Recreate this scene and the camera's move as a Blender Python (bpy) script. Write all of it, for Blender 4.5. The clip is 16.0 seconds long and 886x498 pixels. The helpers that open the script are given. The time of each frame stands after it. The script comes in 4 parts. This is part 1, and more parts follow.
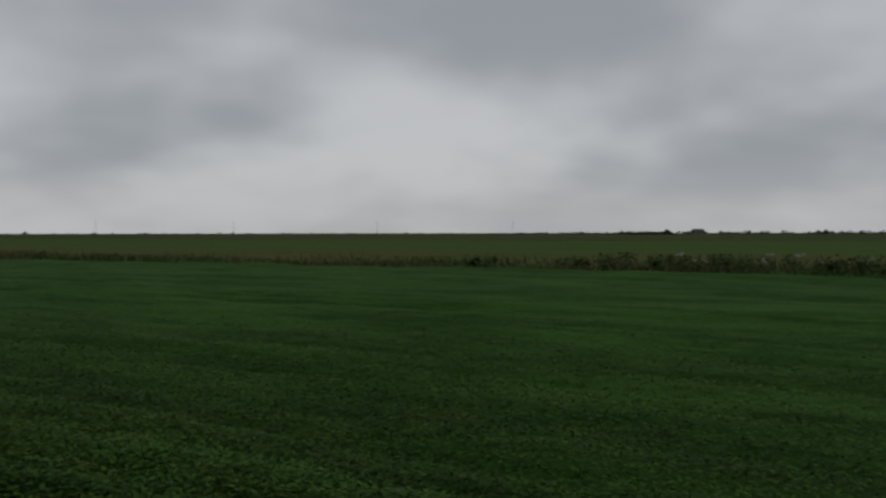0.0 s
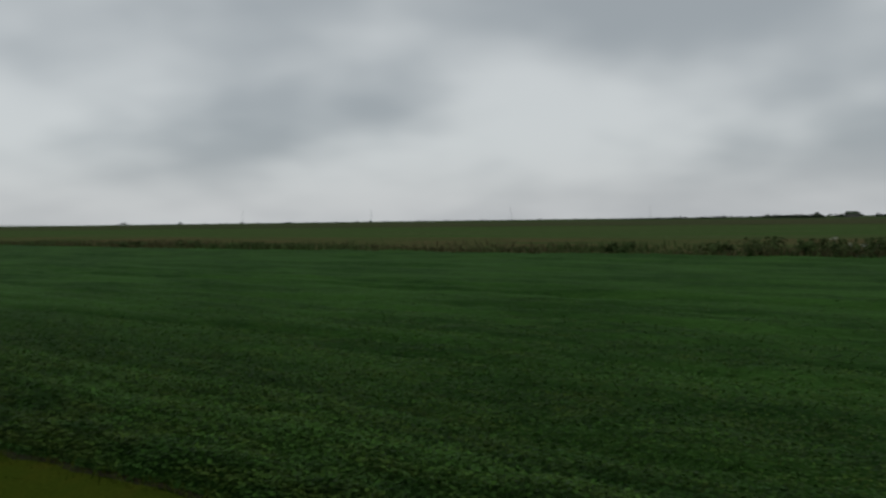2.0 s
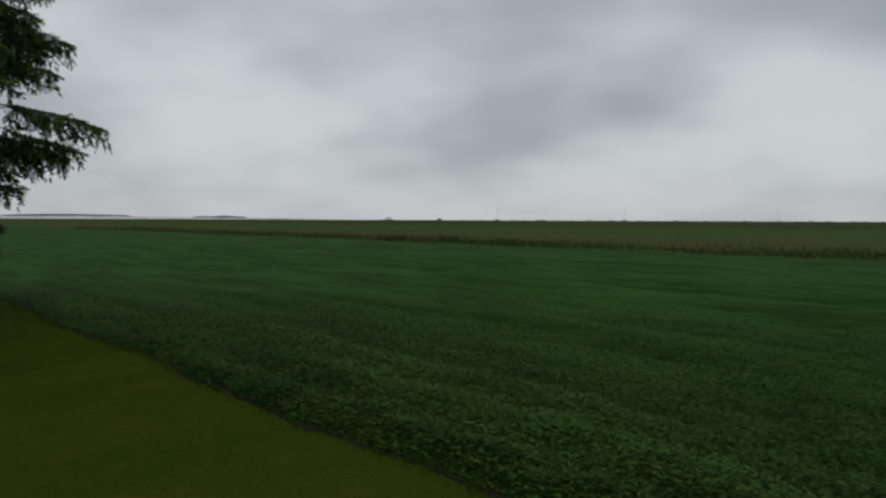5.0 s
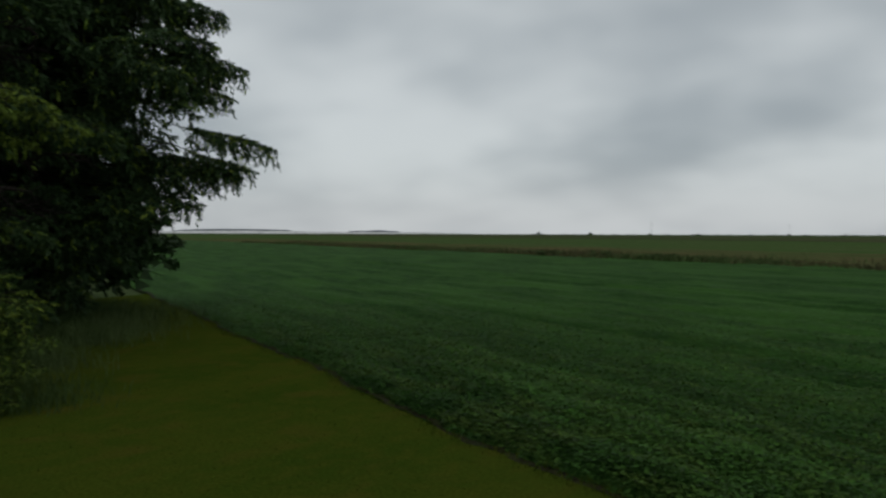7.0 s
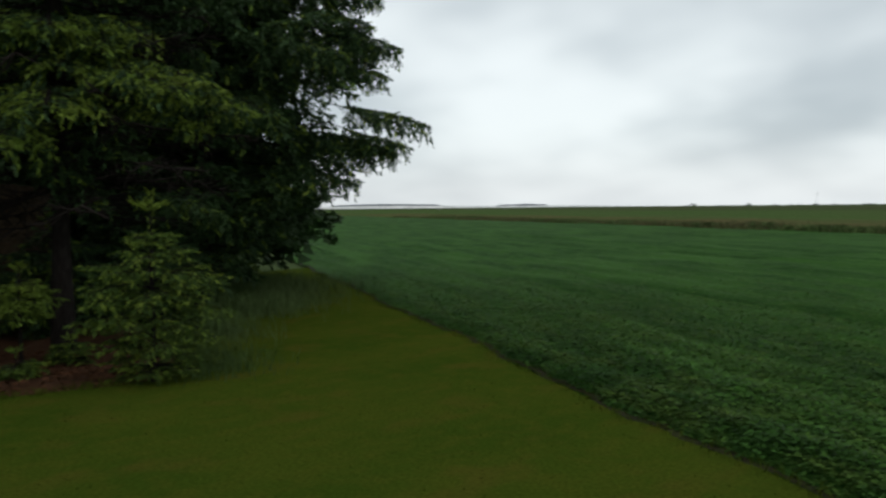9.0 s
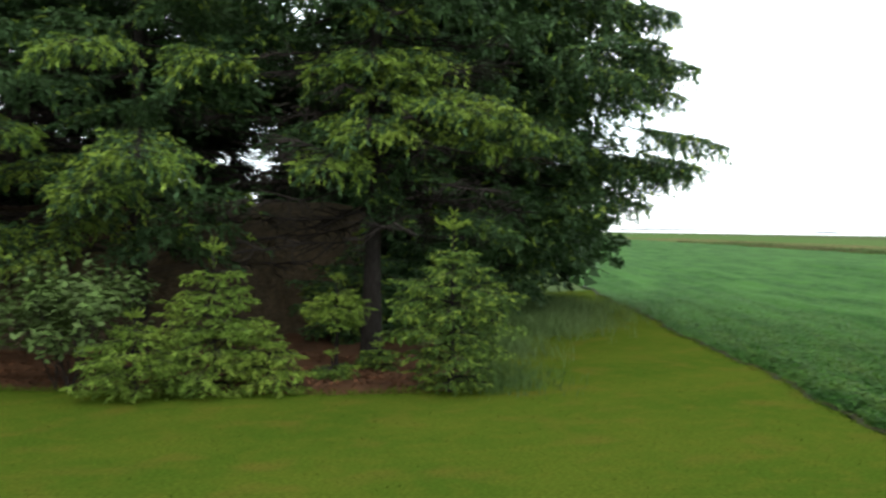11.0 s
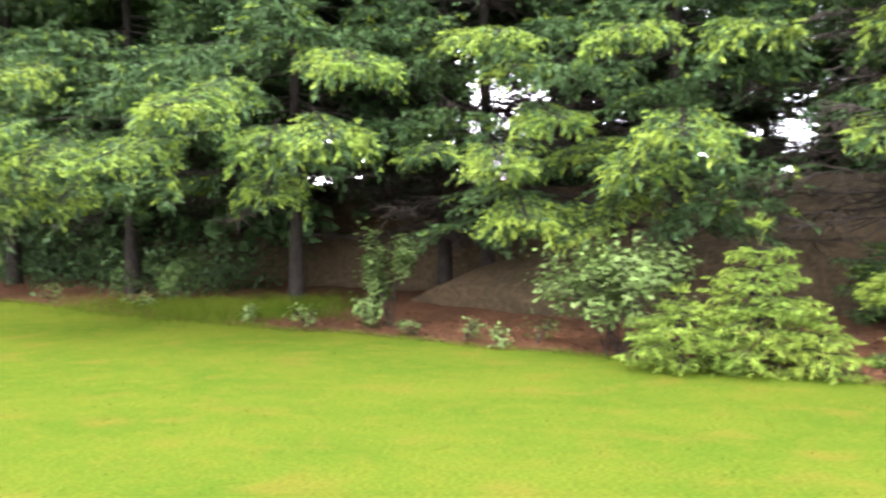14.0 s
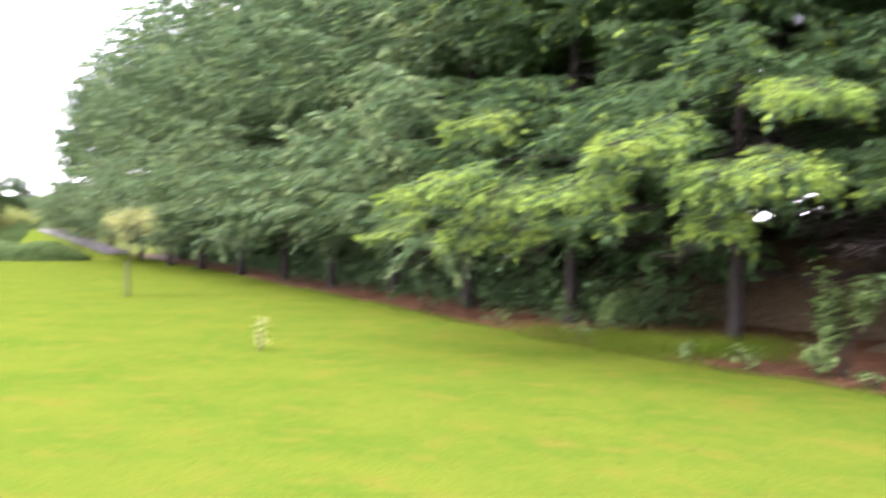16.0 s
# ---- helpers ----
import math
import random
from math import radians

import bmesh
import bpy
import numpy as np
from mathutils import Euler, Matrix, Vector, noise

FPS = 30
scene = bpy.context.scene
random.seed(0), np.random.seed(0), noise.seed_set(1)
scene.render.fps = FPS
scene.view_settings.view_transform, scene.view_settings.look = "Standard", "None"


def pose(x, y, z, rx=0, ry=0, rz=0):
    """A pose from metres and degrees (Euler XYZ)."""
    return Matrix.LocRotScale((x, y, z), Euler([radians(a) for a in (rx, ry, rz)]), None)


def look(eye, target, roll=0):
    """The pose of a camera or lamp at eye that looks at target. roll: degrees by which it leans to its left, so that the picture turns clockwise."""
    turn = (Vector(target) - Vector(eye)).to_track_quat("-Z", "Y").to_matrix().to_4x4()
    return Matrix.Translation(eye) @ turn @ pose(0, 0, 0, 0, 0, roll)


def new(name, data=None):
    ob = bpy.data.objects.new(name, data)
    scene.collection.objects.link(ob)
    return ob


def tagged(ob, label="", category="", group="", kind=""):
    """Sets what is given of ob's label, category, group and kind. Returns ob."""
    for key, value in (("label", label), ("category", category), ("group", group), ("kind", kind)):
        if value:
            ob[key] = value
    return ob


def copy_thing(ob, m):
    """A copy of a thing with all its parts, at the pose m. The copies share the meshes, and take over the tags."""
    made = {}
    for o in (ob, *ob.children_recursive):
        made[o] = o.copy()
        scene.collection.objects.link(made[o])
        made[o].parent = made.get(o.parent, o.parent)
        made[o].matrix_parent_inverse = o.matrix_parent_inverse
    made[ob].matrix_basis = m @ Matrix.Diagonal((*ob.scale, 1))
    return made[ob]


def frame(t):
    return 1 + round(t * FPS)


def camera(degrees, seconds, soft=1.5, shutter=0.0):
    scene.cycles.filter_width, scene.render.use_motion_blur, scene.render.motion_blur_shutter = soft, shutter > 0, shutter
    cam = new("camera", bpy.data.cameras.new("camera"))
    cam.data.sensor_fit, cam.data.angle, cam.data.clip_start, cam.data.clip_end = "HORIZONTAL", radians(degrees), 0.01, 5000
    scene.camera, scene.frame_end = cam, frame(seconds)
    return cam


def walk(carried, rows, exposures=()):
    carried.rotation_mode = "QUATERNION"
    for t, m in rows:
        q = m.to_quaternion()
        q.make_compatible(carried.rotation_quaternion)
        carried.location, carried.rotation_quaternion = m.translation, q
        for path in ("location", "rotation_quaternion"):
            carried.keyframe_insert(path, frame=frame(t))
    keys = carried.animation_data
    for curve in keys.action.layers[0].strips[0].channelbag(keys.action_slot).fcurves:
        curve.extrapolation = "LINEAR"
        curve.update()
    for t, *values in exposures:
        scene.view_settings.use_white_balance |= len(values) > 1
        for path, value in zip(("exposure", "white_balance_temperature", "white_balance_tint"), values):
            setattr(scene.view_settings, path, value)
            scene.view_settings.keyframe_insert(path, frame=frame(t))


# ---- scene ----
# ---------------------------------------------------------------- camera
cam = camera(55.0, 16.0, soft=2.5, shutter=0.6)
# seconds, x, y, yaw, pitch, roll
PATH = [
    (0.0, 0.000, 0.450, 0.00, -1.08, -0.08),
    (0.5, -0.018, 0.450, 2.28, -0.85, -0.34),
    (1.0, -0.030, 0.449, 3.88, -1.64, 0.03),
    (1.5, -0.052, 0.447, 6.58, -1.68, -0.46),
    (2.0, -0.070, 0.445, 9.01, -1.92, -0.75),
    (2.5, -0.093, 0.440, 11.98, -2.17, -0.20),
    (3.0, -0.113, 0.436, 14.50, -2.10, -0.26),
    (3.5, -0.131, 0.430, 16.97, -2.17, -0.20),
    (4.0, -0.156, 0.422, 20.35, -2.36, -0.06),
    (6.5, -0.245, 0.377, 33.05, -1.01, 0.34),
    (7.0, -0.264, 0.364, 35.96, -1.03, 0.18),
    (7.5, -0.279, 0.353, 38.26, -1.10, 0.09),
    (8.0, -0.290, 0.344, 40.13, -1.74, -0.01),
    (10.5, -0.388, 0.228, 59.63, -1.82, 0.23),
    (11.0, -0.406, 0.193, 64.55, -1.34, 0.88),
    (11.5, -0.418, 0.168, 68.11, -2.13, -0.86),
    (12.0, -0.434, 0.118, 74.84, -1.55, -1.53),
    (12.5, -0.444, 0.072, 80.78, -3.06, -0.16),
    (13.0, -0.449, 0.024, 86.91, -3.29, -0.53),
    (13.5, -0.450, -0.022, 92.78, -2.93, -0.94),
    (14.0, -0.445, -0.065, 98.31, -3.11, -0.32),
    (14.5, -0.439, -0.101, 102.98, -3.01, -1.53),
    (15.0, -0.426, -0.144, 108.64, -3.14, 0.79),
    (15.5, -0.400, -0.206, 117.22, -0.49, -1.53),
    (15.8, -0.382, -0.237, 121.82, 0.49, 0.30),
    (16.0, -0.363, -0.266, 126.23, -0.85, 0.68),
]
EYE = 1.6
walk(cam, [(t, pose(x, y, EYE, 90 + p, 0, a) @ pose(0, 0, 0, 0, 0, r)) for t, x, y, a, p, r in PATH],
     exposures=[(0.0, -0.22, 6600, 14), (1.0, -0.1, 6550, 12), (2.2, 0.0, 6500, 10), (4.0, 0.0, 6500, 10), (6.5, 0.0, 6450, 9), (8.2, 0.15, 6450, 9), (9.4, 0.9, 6450, 7), (10.3, 1.45, 6450, 5), (10.6, 1.85, 6450, 5), (11.0, 2.5, 6450, 6),
                (11.5, 3.3, 6500, 7), (12.0, 4.1, 6550, 10), (12.5, 4.6, 6600, 15), (13.0, 4.7, 6600, 19), (15.0, 4.7, 6550, 24), (16.0, 4.75, 6400, 32)])

# ---------------------------------------------------------------- world and sun
SKY = 1.0
world = bpy.data.worlds.new("overcast_sky")
scene.world = world
world.use_nodes = True
wn, wl = world.node_tree.nodes, world.node_tree.links
wn.clear()


def wnode(kind, **sets):
    n = wn.new(kind)
    for k, v in sets.items():
        setattr(n, k, v)
    return n


tc = wnode("ShaderNodeTexCoord")
sep = wnode("ShaderNodeSeparateXYZ")
wl.new(tc.outputs["Generated"], sep.inputs[0])
lift = wnode("ShaderNodeMath", operation="MAXIMUM")
wl.new(sep.outputs[2], lift.inputs[0])
lift.inputs[1].default_value = 0.0
lift2 = wnode("ShaderNodeMath", operation="ADD")
wl.new(lift.outputs[0], lift2.inputs[0])
lift2.inputs[1].default_value = 0.36
flat = wnode("ShaderNodeCombineXYZ")
for i in (0, 1):
    d = wnode("ShaderNodeMath", operation="DIVIDE")
    wl.new(sep.outputs[i], d.inputs[0])
    wl.new(lift2.outputs[0], d.inputs[1])
    wl.new(d.outputs[0], flat.inputs[i])
flat.inputs[2].default_value = 849.0
clouds = wnode("ShaderNodeTexNoise")
wl.new(flat.outputs[0], clouds.inputs["Vector"])
clouds.inputs["Scale"].default_value = 1.1
clouds.inputs["Detail"].default_value = 3.5
clouds.inputs["Roughness"].default_value = 0.55
clouds.inputs["Distortion"].default_value = 0.0
ramp = wnode("ShaderNodeValToRGB")
wl.new(clouds.outputs[0], ramp.inputs[0])
ramp.color_ramp.interpolation = "EASE"
ramp.color_ramp.elements[0].position = 0.34
ramp.color_ramp.elements[0].color = (0.335, 0.37, 0.392, 1)
ramp.color_ramp.elements[1].position = 0.66
ramp.color_ramp.elements[1].color = (0.60, 0.632, 0.64, 1)
clear = wnode("ShaderNodeTexSky", sky_type="NISHITA", sun_disc=False)
clear.sun_elevation, clear.sun_rotation = radians(52), radians(120)
dim = wnode("ShaderNodeVectorMath", operation="SCALE")
wl.new(clear.outputs[0], dim.inputs[0])
dim.inputs["Scale"].default_value = 0.08
haze = wnode("ShaderNodeMapRange", interpolation_type="SMOOTHSTEP")
wl.new(sep.outputs[2], haze.inputs[0])
for i, v in zip((1, 2, 3, 4), (0.0, 0.1, 0.55, 0.0)):
    haze.inputs[i].default_value = v
low = wnode("ShaderNodeMix", data_type="RGBA")
wl.new(haze.outputs[0], low.inputs[0])
wl.new(ramp.outputs[0], low.inputs[6])
low.inputs[7].default_value = (0.53, 0.545, 0.565, 1)
mixed = wnode("ShaderNodeMix", data_type="RGBA")
mixed.inputs[0].default_value = 0.92
wl.new(dim.outputs[0], mixed.inputs[6])
wl.new(low.outputs[2], mixed.inputs[7])
back = wnode("ShaderNodeBackground")
wl.new(mixed.outputs[2], back.inputs[0])
back.inputs[1].default_value = SKY
wout = wnode("ShaderNodeOutputWorld")
wl.new(back.outputs[0], wout.inputs[0])

sun = new("sun", bpy.data.lights.new("sun", "SUN"))
sun.data.energy, sun.data.angle, sun.data.color = 0.5, radians(40), (1.0, 0.96, 0.9)
sun.matrix_world = look((30, -20, 52), (-6, 2, 0))


# ---------------------------------------------------------------- materials
def material(name, colour, second, rough=0.8, size=0.5, fine=30.0, bump=0.3, depth=0.02, through_light=0.0, spots=None, mid=None, stretch=(1, 1, 1),
             spread=(0.35, 0.65), gloss=0.2, turn=0.0, grainy=0.31, each=0.0):
    """Two colours mixed by coarse noise, brightness varied by fine noise, with relief. spots: a third colour on patches.
    each: how much separate leaves differ in brightness."""
    m = bpy.data.materials.new(name)
    m.use_nodes = True
    n, l = m.node_tree.nodes, m.node_tree.links
    bsdf = n["Principled BSDF"]
    where = n.new("ShaderNodeNewGeometry")
    vec = n.new("ShaderNodeMapping")
    vec.inputs["Scale"].default_value = stretch
    spin = n.new("ShaderNodeMapping")
    spin.inputs["Rotation"].default_value = (0, 0, turn)
    l.new(where.outputs["Position"], spin.inputs[0])
    l.new(spin.outputs[0], vec.inputs[0])

    def noise_at(scale, detail=4.0):
        t = n.new("ShaderNodeTexNoise")
        t.inputs["Scale"].default_value = scale
        t.inputs["Detail"].default_value = detail
        l.new(vec.outputs[0], t.inputs["Vector"])
        return t.outputs[0]

    def ranged(src, a, b, lo, hi):
        r = n.new("ShaderNodeMapRange")
        l.new(src, r.inputs[0])
        for k, v in zip((1, 2, 3, 4), (a, b, lo, hi)):
            r.inputs[k].default_value = v
        return r.outputs[0]

    def blend(fac, a, b, how="MIX"):
        x = n.new("ShaderNodeMix")
        x.data_type, x.blend_type = "RGBA", how
        for sock, v in ((x.inputs[0], fac), (x.inputs[6], a), (x.inputs[7], b)):
            if hasattr(v, "is_linked"):
                l.new(v, sock)
            else:
                sock.default_value = v
        return x.outputs[2]

    base = blend(ranged(noise_at(1.0 / size), spread[0], spread[1], 0, 1), (*colour, 1), (*second, 1))
    if mid:
        base = blend(ranged(noise_at(6.0 / size), 0.45, 0.7, 0, 0.7), base, (*mid, 1))
    if spots:
        base = blend(ranged(noise_at(2.3 / size, 2), 0.54, 0.76, 0, 0.55), base, (*spots, 1))
    grain = noise_at(fine, 3)
    base = blend(1.0, base, ranged(grain, 0.3, 0.7, 1 - grainy, 1 + grainy), "MULTIPLY")
    if each:
        base = blend(1.0, base, ranged(where.outputs["Random Per Island"], 0, 1, 1 - each, 1 + each), "MULTIPLY")
    l.new(base, bsdf.inputs["Base Color"])
    bsdf.inputs["Roughness"].default_value = rough
    bsdf.inputs["Specular IOR Level"].default_value = gloss
    if bump:
        b = n.new("ShaderNodeBump")
        b.inputs["Strength"].default_value = bump
        b.inputs["Distance"].default_value = depth
        l.new(grain, b.inputs["Height"])
        l.new(b.outputs[0], bsdf.inputs["Normal"])
    if through_light:
        out = n["Material Output"]
        tr = n.new("ShaderNodeBsdfTranslucent")
        l.new(base, tr.inputs[0])
        mx = n.new("ShaderNodeMixShader")
        mx.inputs[0].default_value = through_light
        l.new(bsdf.outputs[0], mx.inputs[1])
        l.new(tr.outputs[0], mx.inputs[2])
        l.new(mx.outputs[0], out.inputs[0])
    return m


ROWS = math.atan2(0.454, 0.891)
M_GROUND = material("far_fields", (0.048, 0.078, 0.029), (0.060, 0.076, 0.034), size=60, fine=0.6, bump=0.2, mid=(0.040, 0.056, 0.023), gloss=0.0, rough=1.0)
M_HEATH = material("far_heath", (0.062, 0.064, 0.033), (0.050, 0.066, 0.030), size=90, fine=0.4, bump=0.2, gloss=0.0, rough=1.0)
M_ROUGH = material("rough_pasture", (0.046, 0.088, 0.025), (0.064, 0.082, 0.033), size=10, fine=2.5, bump=0.4, depth=0.1, gloss=0.0, rough=1.0, turn=ROWS, stretch=(0.25, 1, 1), mid=(0.048, 0.076, 0.026))
M_VERGE = material("rough_verge", (0.088, 0.070, 0.035), (0.050, 0.078, 0.025), size=5, fine=2.0, bump=0.5, depth=0.1, gloss=0.0, rough=1.0, turn=ROWS, stretch=(0.3, 1, 1), mid=(0.062, 0.070, 0.029), spread=(0.38, 0.62))
M_SOIL = material("crop_canopy", (0.032, 0.083, 0.0155), (0.017, 0.048, 0.009), size=1.0, fine=26, bump=0.4, depth=0.03, mid=(0.034, 0.083, 0.0165), turn=ROWS, stretch=(0.22, 1, 1), gloss=0.012, spread=(0.38, 0.56), grainy=0.25)
M_CROP = material("crop_leaf", (0.042, 0.102, 0.018), (0.024, 0.064, 0.0115), size=1.0, fine=14, bump=0, through_light=0.2, rough=0.6, mid=(0.068, 0.104, 0.020), turn=ROWS, stretch=(0.22, 1, 1), gloss=0.035, spread=(0.38, 0.56), each=0.4)
M_LAWN = material("mown_grass", (0.041, 0.056, 0.0066), (0.030, 0.050, 0.0056), size=1.0, fine=45, bump=0.3, depth=0.015, mid=(0.047, 0.056, 0.007), spots=(0.066, 0.054, 0.010), gloss=0.0, spread=(0.36, 0.62), stretch=(1, 0.7, 1), rough=1.0, grainy=0.22)
M_BLADE = material("grass_blade", (0.048, 0.066, 0.0076), (0.036, 0.059, 0.0066), size=1.0, fine=24, bump=0, through_light=0.12, rough=0.9, gloss=0.0, spread=(0.34, 0.64), stretch=(1, 0.7, 1), spots=(0.072, 0.062, 0.0105), each=0.2)
M_TALLGRASS = material("tall_grass", (0.056, 0.090, 0.028), (0.074, 0.104, 0.037), size=0.8, fine=20, bump=0, through_light=0.12, rough=0.8, each=0.2, gloss=0.05)
M_LITTER = material("needle_litter", (0.054, 0.026, 0.0135), (0.034, 0.018, 0.010), size=0.7, fine=34, bump=0.8, depth=0.03, mid=(0.064, 0.032, 0.0175), gloss=0.05)
# brown soil, darkened: the shadow under the crop's edge is put into its colour
M_EDGE = material("shaded_soil", (0.024, 0.021, 0.011), (0.016, 0.016, 0.008), size=0.4, fine=30, bump=0.8, depth=0.02, gloss=0.03, mid=(0.020, 0.030, 0.009))
M_FLAKE = material("dead_leaf", (0.075, 0.034, 0.017), (0.046, 0.023, 0.013), size=0.2, fine=30, bump=0, each=0.4, gloss=0.05)
# brown earth, darkened: the trees' shade is put into the base colour
M_BANK = material("shaded_bank_earth", (0.037, 0.026, 0.015), (0.025, 0.019, 0.011), size=1.1, fine=14, bump=0.8, depth=0.05, mid=(0.045, 0.032, 0.018), gloss=0.05)
M_BARK = material("spruce_bark", (0.016, 0.013, 0.0115), (0.011, 0.0095, 0.0085), size=0.25, fine=45, bump=1.0, depth=0.02, stretch=(1, 1, 0.3), mid=(0.030, 0.027, 0.023), gloss=0.03, rough=1.0)
M_TWIG = material("dead_twig", (0.022, 0.018, 0.0155), (0.016, 0.0135, 0.012), size=0.3, fine=40, bump=0, gloss=0.03, rough=1.0)
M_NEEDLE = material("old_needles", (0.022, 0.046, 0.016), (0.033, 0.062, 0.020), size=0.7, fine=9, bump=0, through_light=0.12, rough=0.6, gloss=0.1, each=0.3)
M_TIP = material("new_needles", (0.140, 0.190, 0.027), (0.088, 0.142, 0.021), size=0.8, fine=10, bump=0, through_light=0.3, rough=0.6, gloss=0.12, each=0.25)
# lighter needles and duller tips: haze put into the colours of the same species
M_HAZEOLD = material("hazed_old_needles", (0.030, 0.058, 0.022), (0.042, 0.073, 0.028), size=1.4, fine=5, bump=0, through_light=0.15, rough=0.6, gloss=0.08, each=0.3)
M_HAZETIP = material("hazed_new_needles", (0.092, 0.124, 0.040), (0.068, 0.102, 0.036), size=1.4, fine=5, bump=0, through_light=0.3, rough=0.6, gloss=0.2, each=0.25)
M_BLUE = material("young_spruce_needles", (0.037, 0.070, 0.013), (0.056, 0.096, 0.017), size=0.4, fine=10, bump=0, through_light=0.28, rough=0.6, gloss=0.12)
M_LIME = material("yellow_green_needles", (0.082, 0.124, 0.017), (0.058, 0.100, 0.014), size=0.4, fine=10, bump=0, through_light=0.25, rough=0.6, gloss=0.1, each=0.25)
M_SHRUB = material("shrub_leaf", (0.056, 0.094, 0.022), (0.074, 0.106, 0.036), size=0.35, fine=10, bump=0, through_light=0.25, rough=0.65, gloss=0.12, each=0.3)
M_DITCH = material("ditch_growth", (0.050, 0.082, 0.026), (0.064, 0.088, 0.032), size=3.0, fine=4, bump=0, gloss=0.02, through_light=0.2, each=0.3)
M_REED = material("brown_sedge", (0.088, 0.080, 0.038), (0.066, 0.072, 0.032), size=2.0, fine=4, bump=0, gloss=0.02, through_light=0.2, each=0.3)
M_FLOWER = material("white_umbel", (0.30, 0.31, 0.26), (0.22, 0.24, 0.18), size=1.0, fine=10, bump=0)
# green lightened for the distance: haze is put into the colour
M_FARWOOD = material("far_wood", (0.048, 0.064, 0.042), (0.058, 0.074, 0.048), size=12, fine=0.8, bump=0, gloss=0.0, rough=1.0)
M_STEEL = material("galvanised_steel", (0.30, 0.31, 0.32), (0.26, 0.27, 0.28), size=4, fine=2, bump=0, rough=0.5)
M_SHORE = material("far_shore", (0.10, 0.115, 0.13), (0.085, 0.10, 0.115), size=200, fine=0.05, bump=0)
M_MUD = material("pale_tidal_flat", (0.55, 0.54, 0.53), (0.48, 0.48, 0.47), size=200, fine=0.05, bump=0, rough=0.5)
M_STAKE = material("weathered_stake", (0.075, 0.065, 0.05), (0.055, 0.048, 0.038), size=0.3, fine=40, bump=0.5, stretch=(1, 1, 0.2))
M_YELLOW = material("golden_leaf", (0.20, 0.20, 0.06), (0.15, 0.165, 0.045), size=0.3, fine=14, bump=0, through_light=0.35, rough=0.5)
M_DRIVE = material("gravel_drive", (0.075, 0.066, 0.068), (0.055, 0.05, 0.052), size=1.5, fine=30, bump=0.8, depth=0.02)
M_HEDGE = material("hedge_leaf", (0.036, 0.066, 0.015), (0.045, 0.075, 0.018), size=0.6, fine=9, bump=0, through_light=0.25)
M_PALEHILL = material("meadow_mound", (0.046, 0.049, 0.0155), (0.036, 0.044, 0.0125), size=2.0, fine=6, bump=0.6, depth=0.08, gloss=0.0, rough=1.0)
M_WALLFAR = material("far_render", (0.10, 0.10, 0.09), (0.08, 0.08, 0.075), size=3, fine=1, bump=0)


# ---------------------------------------------------------------- mesh helpers
def mesh_of(name, verts, faces, mat, smooth=False):
    """One mesh from arrays of corners and of triangles or quads."""
    verts, faces = np.asarray(verts, np.float32).reshape(-1, 3), np.asarray(faces, np.int32)
    k = faces.shape[1]
    me = bpy.data.meshes.new(name)
    me.vertices.add(len(verts))
    me.vertices.foreach_set("co", verts.ravel())
    me.loops.add(faces.size)
    me.loops.foreach_set("vertex_index", faces.ravel())
    me.polygons.add(len(faces))
    me.polygons.foreach_set("loop_start", np.arange(0, faces.size, k, dtype=np.int32))
    me.update(calc_edges=True)
    if smooth:
        me.polygons.foreach_set("use_smooth", np.ones(len(faces), bool))
    me.materials.append(mat)
    return me


def part(name, verts, faces, mat, parent=None, label="", smooth=False):
    ob = new(name, mesh_of(name, verts, faces, mat, smooth))
    if parent:
        ob.parent = parent
    return tagged(ob, label) if label else ob


def part_bm(name, bm, mat, parent=None, label=""):
    me = bpy.data.meshes.new(name)
    bm.to_mesh(me)
    bm.free()
    me.materials.append(mat)
    ob = new(name, me)
    if parent:
        ob.parent = parent
    return tagged(ob, label) if label else ob


def unit(v):
    v = np.asarray(v, float)
    return v / (np.linalg.norm(v, axis=-1, keepdims=True) + 1e-9)


def tubes(segments, sides=4):
    """Tapered prisms, one for each (from, to, radius, radius)."""
    if not segments:
        return np.zeros((0, 3)), np.zeros((0, 3), int)
    a = np.array([s[0] for s in segments], float)
    b = np.array([s[1] for s in segments], float)
    ra = np.array([s[2] for s in segments], float)[:, None, None]
    rb = np.array([s[3] for s in segments], float)[:, None, None]
    d = unit(b - a)
    ref = np.where(np.abs(d[:, 2:3]) > 0.9, [[1.0, 0, 0]], [[0, 0, 1.0]])
    u = unit(np.cross(d, ref))
    w = np.cross(d, u)
    ang = np.arange(sides) * 2 * np.pi / sides
    ring = u[:, None] * np.cos(ang)[None, :, None] + w[:, None] * np.sin(ang)[None, :, None]
    v = np.concatenate([a[:, None] + ring * ra, b[:, None] + ring * rb], 1)
    i = np.arange(sides)
    j = (i + 1) % sides
    quad = np.stack([i, j, j + sides, i + sides], 1)
    tri = np.concatenate([quad[:, [0, 1, 2]], quad[:, [0, 2, 3]]])
    f = tri[None] + (np.arange(len(a)) * 2 * sides)[:, None, None]
    return v.reshape(-1, 3), f.reshape(-1, 3)


